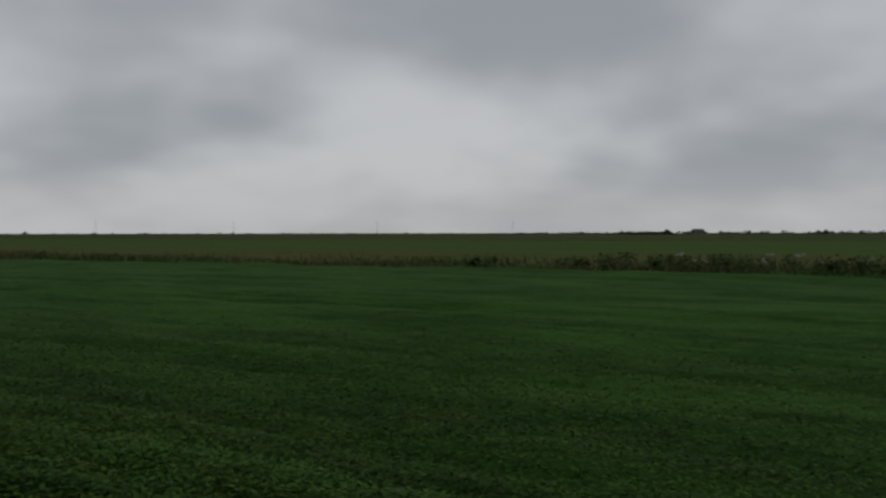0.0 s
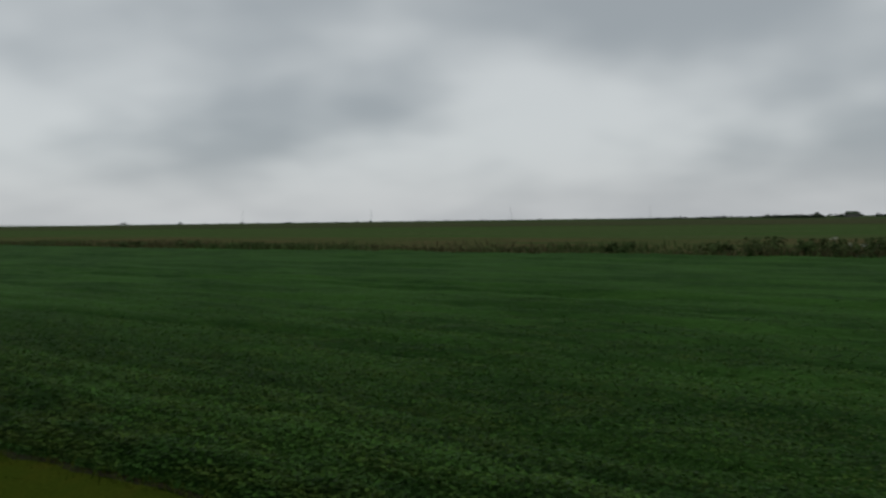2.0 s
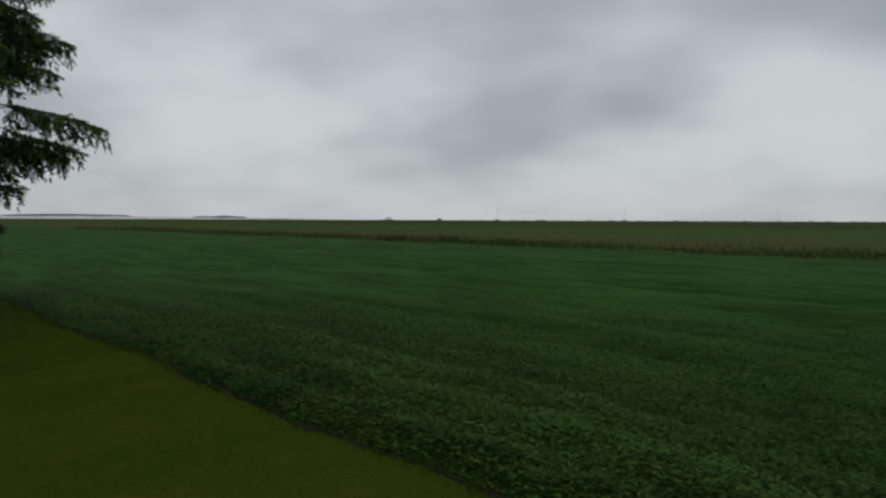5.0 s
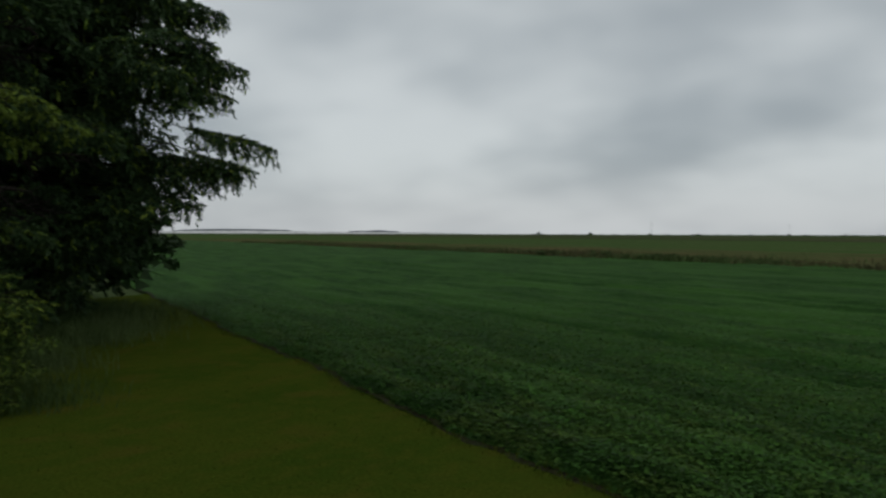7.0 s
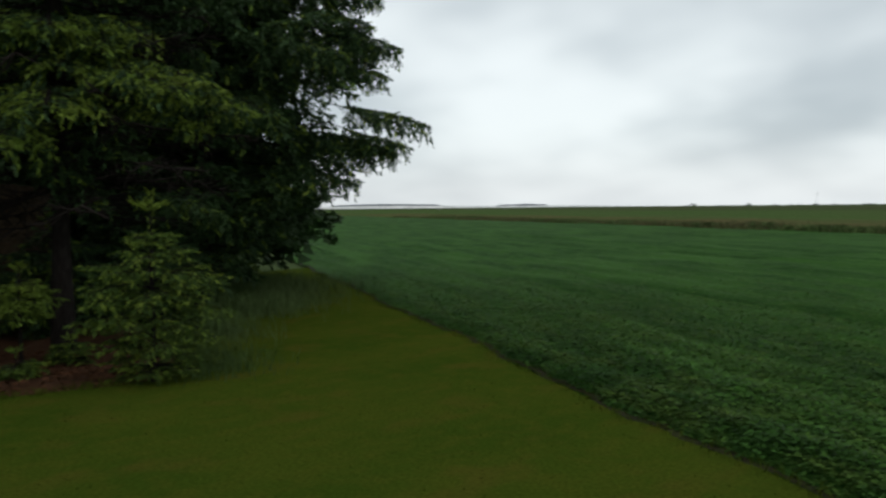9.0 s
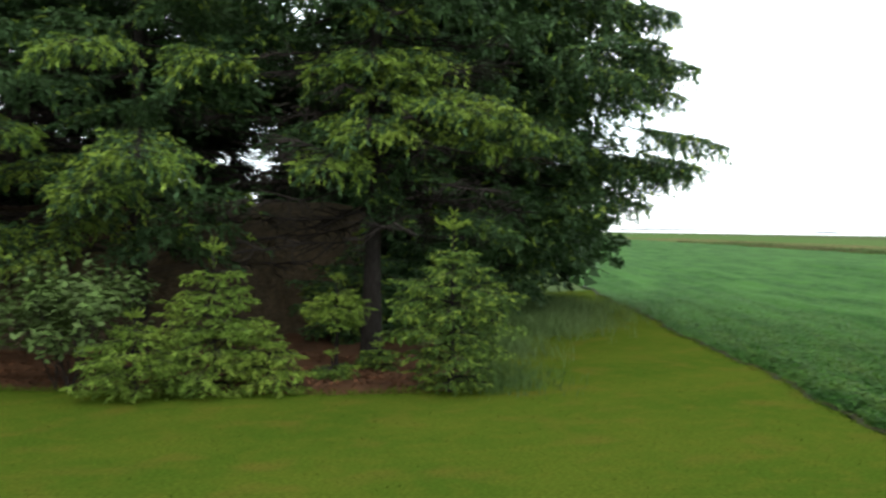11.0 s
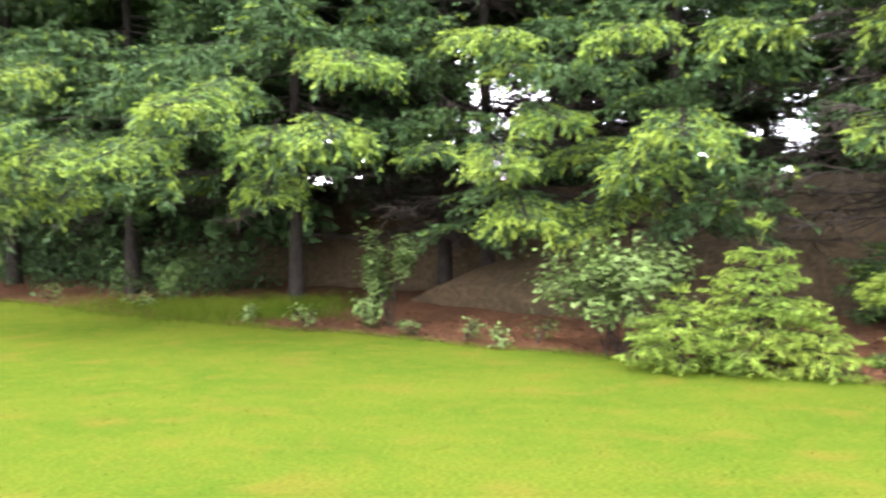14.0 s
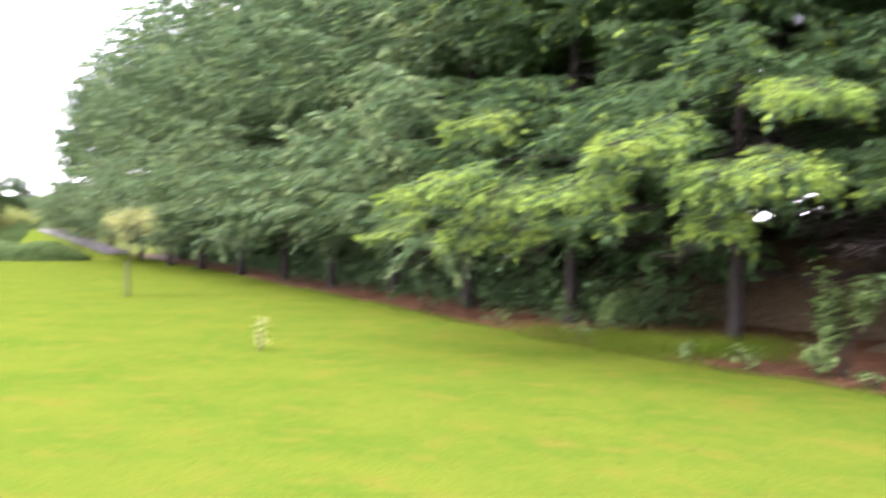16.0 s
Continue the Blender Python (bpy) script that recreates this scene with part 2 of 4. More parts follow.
def shoots(P, D, L, rng, k=4, long=0.8, wide=0.26):
    """Short needled shoots: k tapered tufts fanned round each axis; long and wide are shares of the shoot's length."""
    P, D, L = np.asarray(P, float), unit(D), np.asarray(L, float)
    n = len(P)
    ref = np.where(np.abs(D[:, 2:3]) > 0.9, [[1.0, 0, 0]], [[0, 0, 1.0]])
    u = unit(np.cross(D, ref))
    w = np.cross(D, u)
    f = np.arange(k) / k
    phi = np.arange(k)[None] * 2.4 + rng.uniform(0, 6.28, (n, 1)) + rng.uniform(-0.4, 0.4, (n, k))
    out = u[:, None] * np.cos(phi)[..., None] + w[:, None] * np.sin(phi)[..., None]
    nd = unit(out * rng.uniform(0.12, 0.5, (n, k, 1)) + D[:, None])
    base = P[:, None] + D[:, None] * (L[:, None] * f[None] * 0.85)[..., None]
    size = L[:, None] * long * rng.uniform(0.7, 1.2, (n, k))
    side = unit(np.cross(nd, unit(rng.normal(0, 1, (n, k, 3)) + np.array([0, 0, 0.8])))) * (L[:, None] * wide * rng.uniform(0.7, 1.3, (n, k)))[..., None]
    v = np.stack([base - side * 0.25, base + nd * (size * 0.35)[..., None] + side * 0.75, base + nd * size[..., None]], 2)
    return v.reshape(-1, 3), np.arange(n * k * 3).reshape(-1, 3)


def leaves(P, N, size, rng, aspect=0.62, loose=0.4):
    """Pointed oval leaves, four corners each, at P with normals near N."""
    n = len(P)
    N = unit(np.asarray(N, float) + rng.normal(0, loose, (n, 3)))
    u = unit(np.cross(N, unit(rng.normal(0, 1, (n, 3)))))
    w = np.cross(N, u)
    s = (np.asarray(size) * rng.uniform(0.7, 1.3, n))[:, None]
    v = np.stack([P - u * s * 0.5, P + w * s * aspect * 0.5 - N * s * 0.1, P + u * s * 0.5, P - w * s * aspect * 0.5 - N * s * 0.1], 1)
    return v.reshape(-1, 3), np.arange(n * 4).reshape(-1, 4)


def blades(P, height, width, rng, lean=0.35):
    """Single bent grass blades, a quad and a tip each as two triangles."""
    n = len(P)
    h = (np.asarray(height) * rng.uniform(0.6, 1.3, n))[:, None]
    a = rng.uniform(0, 6.28, n)
    side = np.stack([np.cos(a), np.sin(a), 0 * a], 1) * (np.asarray(width) * np.ones(n))[:, None] / 2
    bend = np.concatenate([rng.normal(0, lean, (n, 2)), np.zeros((n, 1))], 1)
    up = np.array([[0, 0, 1.0]])
    m = P + h * (up * 0.6 + bend * 0.35)
    t = P + h * (up + bend)
    v = np.stack([P - side, P + side, m + side * 0.7, m - side * 0.7, t], 1)
    f = np.array([[0, 1, 2], [0, 2, 3], [3, 2, 4]])
    return v.reshape(-1, 3), (f[None] + (np.arange(n) * 5)[:, None, None]).reshape(-1, 3)


def join(*meshes):
    vs, fs, o = [], [], 0
    for v, f in meshes:
        if len(v):
            vs.append(v)
            fs.append(f + o)
            o += len(v)
    return np.concatenate(vs), np.concatenate(fs)


def sheet(us, ns, place):
    """A grid of quads over us x ns, each corner from place(u, n)."""
    U, N = np.meshgrid(us, ns, indexing="ij")
    v = place(U.ravel(), N.ravel())
    a, b = len(us), len(ns)
    i = (np.arange(a - 1)[:, None] * b + np.arange(b - 1)[None]).ravel()
    return v, np.stack([i, i + b, i + b + 1, i + 1], 1)


def wobble(x, y, scale, seed=0):
    """Smooth irregular height in -1..1 from a few crossing waves."""
    r = np.random.default_rng(seed)
    out = 0
    for k in range(7):
        a, ph, s = r.uniform(0, 6.28), r.uniform(0, 6.28), scale * r.uniform(0.6, 2.2)
        out = out + np.sin((np.cos(a) * x + np.sin(a) * y) * 6.28 / s + ph)
    return out / 7 * 1.6


# ---------------------------------------------------------------- plan
# the border between lawn and crop runs along ALONG through EDGE; INTO points across the crop
EDGE, ALONG, INTO = np.array([0, 3.83]), unit([-0.891, 0.454]), unit([0.454, 0.891])


def crop_xy(u, n):
    u, n = np.asarray(u, float), np.asarray(n, float)
    return EDGE[0] + u * ALONG[0] + n * INTO[0], EDGE[1] + u * ALONG[1] + n * INTO[1]


def edge_of(u):
    return 0.05 * np.sin(u * 0.9) + 0.03 * np.sin(u * 2.3 + 1) + 0.025 * np.sin(u * 5.1) + 0.02 * np.sin(u * 11.3)


# the border of the planting bed, from the spruce at the corner along the row of trees
BED = np.array([(-18.5, 9.2), (-14.5, 6.9), (-11.6, 5.6), (-9.3, 4.9), (-7.75, 3.7), (-8.3, 2.4), (-9.0, 0.9), (-9.75, -0.8), (-10.5, -2.6), (-11.3, -4.9),
                (-12.4, -7.4), (-14.1, -10.6), (-16.6, -15.4), (-20.0, -21.8), (-24.2, -29.4), (-34.0, -49.6), (-38, -57)])


def along_bed(n_each=8):
    """The bed's border as a finer, slightly wavy line, with its outward (away from the lawn) normals."""
    pts = []
    for a, b in zip(BED[:-1], BED[1:]):
        for i in range(n_each):
            pts.append(a + (b - a) * i / n_each)
    pts = np.array(pts + [BED[-1]])
    for _ in range(6):
        pts[1:-1] = (pts[:-2] + 2 * pts[1:-1] + pts[2:]) / 4
    t = unit(np.gradient(pts, axis=0))
    nrm = np.stack([t[:, 1], -t[:, 0]], 1)
    s = np.cumsum(np.r_[0, np.linalg.norm(np.diff(pts, axis=0), axis=1)])
    pts = pts + nrm * (0.06 * np.sin(s * 2.1) + 0.04 * np.sin(s * 4.7))[:, None]
    return pts, nrm, s


BP, BN, BS = along_bed()

# ---------------------------------------------------------------- ground
rng = np.random.default_rng(5)
rad = np.r_[0, 30, 60, 100, 160, 240, 360, 540, 800, 1200, 1800, 2600, 3600, 4700]
ang = np.linspace(0, 2 * np.pi, 97)[:-1]
gv = [[0, 0, -0.06]]
gf = []
for r in rad[1:]:
    for a in ang:
        gv.append([r * math.cos(a), r * math.sin(a), -0.06])
for k in range(len(rad) - 2):
    for i in range(96):
        j = (i + 1) % 96
        gf.append([1 + k * 96 + i, 1 + (k + 1) * 96 + i, 1 + (k + 1) * 96 + j, 1 + k * 96 + j])
bm = bmesh.new()
bv = [bm.verts.new(p) for p in gv]
for f in gf:
    bm.faces.new([bv[i] for i in f])
for i in range(96):
    bm.faces.new([bv[0], bv[1 + i], bv[1 + (i + 1) % 96]])
ground = part_bm("ground", bm, M_GROUND)
tagged(ground, "flat open farmland reaching to the horizon", "ground", kind="structure")


def strip(name, n0, n1, z, mat, label, u0=-260, u1=700, step=8.0):
    us, ns = np.arange(u0, u1, step), np.linspace(n0, n1, 12)

    def place(u, n):
        x, y = crop_xy(u, n + 0.8 * wobble(u, u * 0, 25, 3) * (n1 - n0 > 20))
        return np.stack([x, y, z + 0 * x], 1)

    v, f = sheet(us, ns, place)
    return tagged(part(name, v, f, mat), label, "field", kind="structure")


strip("pasture", 31.5, 170, 0.0, M_ROUGH, "rough green pasture beyond the ditch")
strip("heath", 166, 420, 0.04, M_HEATH, "brownish heath far behind the pasture", step=20)

strip("verge", 30.0, 59, 0.05, M_VERGE, "brownish rough verge along the ditch", u0=-120, u1=240, step=3.0)

# lawn
lawn_pts = [crop_xy(u, edge_of(u) - 0.02) for u in np.arange(22, -140, -0.5)]
lawn_pts = [(float(x), float(y)) for x, y in lawn_pts] + [(110, -120), (-60, -120), (-46, -62)]
lawn_pts += [(float(x), float(y)) for x, y in BP[::-1]]
bm = bmesh.new()
ring = [bm.verts.new((x, y, 0.0)) for x, y in lawn_pts]
lawn_edges = [bm.edges.new((ring[i], ring[(i + 1) % len(ring)])) for i in range(len(ring))]
bmesh.ops.triangle_fill(bm, use_beauty=True, edges=lawn_edges)
for f in bm.faces:
    if f.normal.z < 0:
        f.normal_flip()
lawn = part_bm("lawn", bm, M_LAWN)
tagged(lawn, "bright green mown lawn with yellowish patches", "lawn", kind="structure")

# crop field: soil and low canopy with faint rows
CROP_H = 0.17


def stand(n):
    """How deep one looks between the leaves, falling off away from the lawn."""
    return 0.11 * np.exp(-(np.asarray(n, float) / 5.5) ** 2)


def crop_top(u, n, under=1.0):
    x, y = crop_xy(u, n + edge_of(u) * np.clip(1 - n / 2, 0, 1))
    rise = np.clip((n - 0.02) / 0.3, 0, 1) ** 0.5
    rows = 0.024 * np.sin(n * 2 * np.pi / 0.75 + 0.8 * wobble(u, n, 6, 8)) + 0.065 * wobble(u * 0.3, n, 1.7, 9) + 0.018 * wobble(u * 0.8, n, 0.5, 10)
    # shallow wheel tracks
    track = sum(np.exp(-((n - c - 0.25 * np.sin(u * 0.08)) / 0.22) ** 2) for c in (3.1, 4.9, 11.5, 13.3, 22.0, 23.8))
    return np.stack([x, y, rise * (CROP_H + rows - 0.06 * track - under * stand(n)) - 0.02], 1)


us = np.r_[np.arange(-140, -24, 3.0), np.arange(-24, 34, 0.3), np.arange(34, 420, 5.0)]
ns = np.r_[np.linspace(0, 0.4, 5), np.arange(0.6, 14, 0.18), np.arange(14, 29.8, 0.5)]
v, f = sheet(us, ns, crop_top)
field = part("crop_field", v, f, M_SOIL, smooth=True)
tagged(field, "wide field of low dark green crop in faint rows", "field", kind="structure")

# bare soil between the mown grass and the crop
def soil_place(u, n):
    x, y = crop_xy(u, n + edge_of(u) + 0.03 * wobble(u, n, 0.5, 14))
    return np.stack([x, y, -0.004 + 0.012 * np.sin(np.clip((n + 0.03) / 0.19, 0, 1) * np.pi) * (1 + wobble(u, n, 0.3, 15))], 1)


v, f = sheet(np.arange(-30, 24, 0.12), np.linspace(-0.015, 0.07, 5), soil_place)
tagged(part("soil_strip", v, f, M_EDGE, smooth=True), "narrow strip of bare brown soil beside the crop", "soil", kind="structure")

# crop leaves, denser near the lawn
def scatter_crop(count, reach, spread, size, loose, r):
    """Upright-tilted leaves that thin out away from the lawn's border."""
    n = 0.03 + reach * r.exponential(1.0, count)
    u = 3.0 + spread * r.normal(0, 1, count)
    ok = (n < 26) & (np.abs(u) < 40)
    u, n = u[ok], n[ok]
    p = crop_top(u, n, 0.0)
    p[:, 2] += r.uniform(-0.008, 0.02, len(n)) - stand(n) * r.uniform(0, 1, len(n)) ** 1.6 * 1.1
    return leaves(p, np.tile([0, 0, 1.0], (len(n), 1)), np.full(len(n), size), r, 0.66, loose)


rng = np.random.default_rng(11)
v, f = join(scatter_crop(175000, 2.2, 5.5, 0.036, 0.3, rng), scatter_crop(50000, 6.0, 9.0, 0.05, 0.12, rng))
tagged(part("crop_leaves", v, f, M_CROP), "small dark green crop leaves close together", "crop", kind="stuff")

# lawn blades
rng = np.random.default_rng(12)


def inside_lawn(x, y):
    ok = (x - EDGE[0]) * INTO[0] + (y - EDGE[1]) * INTO[1] < 0.0
    # lawn side of the bed
    i = np.argmin((x[:, None] - BP[None, :, 0]) ** 2 + (y[:, None] - BP[None, :, 1]) ** 2, 1)
    return ok & (((x - BP[i, 0]) * BN[i, 0] + (y - BP[i, 1]) * BN[i, 1]) < 0.03)


d = 15.0 * rng.uniform(0, 1, 34000) ** 0.75
a = rng.uniform(0, 6.283, 34000)
x, y = -np.sin(a) * d, np.cos(a) * d
ok = inside_lawn(x, y)
p = np.stack([x, y, 0 * x], 1)[ok]
v, f = blades(p, 0.022 * np.clip((15.5 - d[ok]) / 7, 0.2, 1), 0.007, rng, lean=2.2)
tagged(part("lawn_grass", v, f, M_BLADE), "short mown grass blades", "grass", kind="stuff")

# planting bed and the earth bank behind the trees
def bed_surface(s, n):
    i = np.clip(np.searchsorted(BS, s), 1, len(BS) - 1)
    w = ((s - BS[i - 1]) / (BS[i] - BS[i - 1]))[:, None]
    p = BP[i - 1] * (1 - w) + BP[i] * w
    nr = unit(BN[i - 1] * (1 - w) + BN[i] * w)
    return p + nr * n[:, None], nr


def bed_place(s, n):
    p, _ = bed_surface(s, n)
    z = -0.05 + 0.07 * np.clip(n / 0.3, 0, 1) + 0.03 * wobble(s, n, 1.2, 20) + 0.02 * wobble(s, n, 0.4, 21)
    return np.stack([p[:, 0], p[:, 1], z], 1)


v, f = sheet(np.arange(0.5, BS[-1], 0.25), np.r_[np.arange(-0.02, 2, 0.14), np.arange(2, 6.6, 0.4)], bed_place)
bed = part("planting_bed", v, f[:, ::-1], M_LITTER, smooth=True)
tagged(bed, "reddish-brown needle litter under the trees", "flower bed", kind="structure")

S0 = BS[np.argmin(np.linalg.norm(BP - np.array([-7.9, 3.2]), axis=1))]


def bank_place(s, n):
    p, _ = bed_surface(s, 4.6 + n * 3.2)
    ends = np.clip((s - S0 + 1.5) / 2.0, 0, 1)
    prof = np.clip(n / 0.45, 0, 1) ** 0.8 * np.clip((1.4 - n) / 0.3, 0, 1)
    z = -0.1 + ends * prof * (2.05 + 0.12 * wobble(s, n, 3.0, 22)) + 0.05 * wobble(s, n * 3, 0.8, 23)
    return np.stack([p[:, 0], p[:, 1], z], 1)


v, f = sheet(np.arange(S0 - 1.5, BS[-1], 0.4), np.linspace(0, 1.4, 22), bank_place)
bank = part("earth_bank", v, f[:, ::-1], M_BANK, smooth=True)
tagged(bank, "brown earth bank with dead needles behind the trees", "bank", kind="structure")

rng = np.random.default_rng(13)
s, n = rng.uniform(S0 - 3, S0 + 22, 16000), np.abs(rng.normal(0, 1.2, 16000)) + 0.02
p = bed_place(s, n)
p[:, 2] += 0.012
v, f = leaves(p, np.array([[0, 0, 1.0]]) * np.ones((len(p), 1)), np.full(len(p), 0.05), rng, 0.5)
tagged(part("leaf_litter", v, f, M_FLAKE), "fallen brown leaves and needle clumps on the bed", "leaf litter", kind="stuff")


# ---------------------------------------------------------------- conifers
UP = np.array([0, 0, 1.0])


class Conifer:
    """Collects the wood, dead twigs, old and new shoots of one tree."""

    def __init__(self, seed):
        self.rng = np.random.default_rng(seed)
        self.wood, self.dead, self.old, self.fresh = [], [], [], []
        self.droop, self.hang, self.fringe, self.twigs, self.base = 0.22, 0.0, 0.2, True, 0.25

    def limb(self, start, tip, sag, bare, bright, dense=1.0, twig=1.0, shoot=0.13, r0=0.03, live=True):
        """A limb from start to tip, hanging by sag in its middle, with flat sprays of twigs on its outer part."""
        g = self.rng
        start, tip = np.asarray(start, float), np.asarray(tip, float)
        L = np.linalg.norm(tip - start)
        steps = max(3, int(L / 0.45))
        s = np.linspace(0, 1, steps + 1)[:, None]
        path = start + (tip - start) * s - np.array([0, 0, 1.0]) * sag * L * np.sin(np.pi * s ** 0.8) + g.normal(0, 0.012 * L, (steps + 1, 3)) * (s * (1 - s) * 4)
        for i in range(steps):
            self.wood.append((path[i], path[i + 1], r0 * (1 - 0.85 * i / steps), r0 * (1 - 0.85 * (i + 1) / steps)))
        if not live:
            for _ in range(int(L * 12)):
                q = g.uniform(0.15, 1.0)
                o = path[0] * 0 + self.on(path, q)
                d = unit(tip - start)
                e = unit(np.cross(d, [0, 0, 1.0])) * g.choice([-1, 1])
                d2 = unit(d * 0.6 + e * g.uniform(0.4, 1) + np.array([0, 0, g.normal(-0.1, 0.3)]))
                t = g.uniform(0.2, 0.75) * (1.15 - 0.6 * q)
                m = o + d2 * t * 0.6
                self.dead.append((o, m, 0.012, 0.008))
                self.dead.append((m, m + unit(d2 + g.normal(0, 0.3, 3)) * t * 0.4, 0.007, 0.004))
                self.dead.append((m, m + unit(d2 + g.normal(0, 0.8, 3)) * t * 0.35, 0.006, 0.003))
            return
        q, flip = bare, 1
        pitch = 0.062 / max(L, 0.3) / dense
        while q < 1.0:
            o = self.on(path, q)
            d = unit(self.on(path, min(q + 0.06, 1)) - self.on(path, max(q - 0.06, 0)))
            e = unit(np.cross(d, [0, 0, 1.0])) * flip
            out = 1 - q
            length = twig * np.clip(0.2 + 0.5 * out * L * (0.5 + min(1, (q - bare) * 3)), 0.2, 0.8) * g.uniform(0.6, 1.2)
            d2 = unit(d * g.uniform(0.5, 0.9) + e * g.uniform(0.7, 1.0) + np.array([0, 0, g.normal(-0.18, 0.16)]))
            self.spray(o, d2, length, bright * (0.45 + 0.55 * q), shoot)
            flip = -flip
            q += pitch * g.uniform(0.7, 1.3)
        self.spray(self.on(path, 0.97), unit(tip - path[-2]), 0.22 * twig, bright, shoot)

    @staticmethod
    def on(path, q):
        x = q * (len(path) - 1)
        i = min(int(x), len(path) - 2)
        return path[i] + (path[i + 1] - path[i]) * (x - i)

    def spray(self, o, d, length, bright, shoot):
        """A twig with shoots on both sides, bending down, and short side twigs that hang from it."""
        g = self.rng
        n = max(2, int(length / (shoot * 0.45)))
        t = (np.arange(n) + g.uniform(0.2, 0.8, n)) / n * length
        fall = self.droop * g.uniform(0.3, 1.6)
        pos = o + d * t[:, None] - UP * (fall * t ** 2)[:, None]
        tan = unit(d - UP * (2 * fall * t)[:, None])
        e = unit(np.cross(tan, UP)) * np.where(np.arange(n) % 2, 1, -1)[:, None]
        dirs = unit(tan * 0.8 + e * g.uniform(0.4, 1.0, (n, 1)) + g.normal(0, 0.22, (n, 3)) - UP * (0.12 + 0.25 * (self.droop > 0.4)))
        end = o + d * length - UP * fall * length ** 2
        pos, dirs = np.vstack([pos, end - tan[-1] * 0.02]), np.vstack([dirs, tan[-1]])
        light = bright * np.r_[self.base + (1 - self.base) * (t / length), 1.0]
        for j in range(int(length / 0.09)):
            if g.uniform() < self.hang:
                q = g.uniform(0.25, 1.0) * length
                drop = g.uniform(0.5, 1.0) * self.fringe
                m = max(2, int(drop / (shoot * 0.55)))
                h = (np.arange(m) + 0.4) / m * drop
                way = unit(-UP + g.normal(0, 0.22, 3) + d * 0.2)
                pos = np.vstack([pos, o + d * q - UP * fall * q ** 2 + way * h[:, None]])
                dirs = np.vstack([dirs, unit(way + g.normal(0, 0.3, (m, 3)))])
                light = np.r_[light, bright * (self.base + 0.35 * h / drop)]
        size = shoot * g.uniform(0.7, 1.25, len(pos))
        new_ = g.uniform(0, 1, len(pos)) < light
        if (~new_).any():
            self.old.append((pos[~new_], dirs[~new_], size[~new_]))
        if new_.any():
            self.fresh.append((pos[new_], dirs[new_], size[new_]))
        if self.twigs:
            self.dead.append((o, end, 0.004, 0.0015))

    def plate(self, start, tip, big, bright, shoot=0.1, r0=0.015):
        """A long limb that ends in a broad, layered plate of drooping sprays."""
        g = self.rng
        start, tip = np.asarray(start, float), np.asarray(tip, float)
        L = np.linalg.norm(tip - start)
        s = np.linspace(0, 1, 9)[:, None]
        path = start + (tip - start) * s + UP * 0.05 * L * np.sin(np.pi * s ** 1.3) + g.normal(0, 0.01 * L, (9, 3)) * (s * (1 - s) * 4)
        for i in range(8):
            self.wood.append((path[i], path[i + 1], r0 * (1 - 0.1 * i), r0 * (0.9 - 0.1 * i)))
        q0 = 1 - min(1.25 * big, 0.75 * L) / L
        q = q0
        while q < 1.0:
            w = (q - q0) / (1 - q0)
            o = self.on(path, q)
            d = unit(self.on(path, min(q + 0.06, 1)) - self.on(path, max(q - 0.06, 0)))
            for side in (-1, 1):
                e = unit(np.cross(d, UP)) * side
                length = big * (0.5 * (1 - w) ** 0.7 + 0.14) * min(1, 0.35 + 2.5 * w) * g.uniform(0.65, 1.2)
                self.spray(o, unit(d * g.uniform(0.5, 0.85) + e + UP * g.normal(0.05, 0.12)), length, bright * (0.6 + 0.4 * w), shoot)
            q += 0.055 / L * g.uniform(0.7, 1.3)
        self.spray(self.on(path, 0.96), unit(tip - path[-2]), 0.2 * big, bright, shoot)

    def finish(self, name, label, category, trunk, k=4, long=0.8, wide=0.26, old=None, fresh=None, group=""):
        thing = tagged(new(name), label, category, group)
        v, f = tubes(trunk, 10)
        part("trunk", v, f, M_BARK, thing, smooth=True)
        if self.wood:
            tagged(part("limb_wood", *tubes(self.wood, 4), M_BARK, thing), kind="stuff")
        if self.dead:
            tagged(part("twig_wood", *tubes(self.dead, 3), M_TWIG, thing, "thin dark bare twigs"), kind="stuff")
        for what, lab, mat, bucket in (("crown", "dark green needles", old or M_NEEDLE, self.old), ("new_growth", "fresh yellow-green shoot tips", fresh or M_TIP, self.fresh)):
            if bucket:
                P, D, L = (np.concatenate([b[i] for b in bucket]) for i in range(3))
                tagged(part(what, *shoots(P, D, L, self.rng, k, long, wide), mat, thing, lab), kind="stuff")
        return thing


def trunk_of(height, r0, rng, lean=0.01, pieces=9):
    z = np.linspace(-0.1, height, pieces + 1)
    x, y = np.cumsum(rng.normal(0, lean * height / pieces, (2, pieces + 1)), 1)
    x, y = x - x[0], y - y[0]
    r = r0 * (1 - z / (height * 1.02)).clip(0.02, 1.1)
    r[0] *= 1.35
    p = np.stack([x, y, z], 1)
    return [(p[i], p[i + 1], r[i], r[i + 1]) for i in range(pieces)]


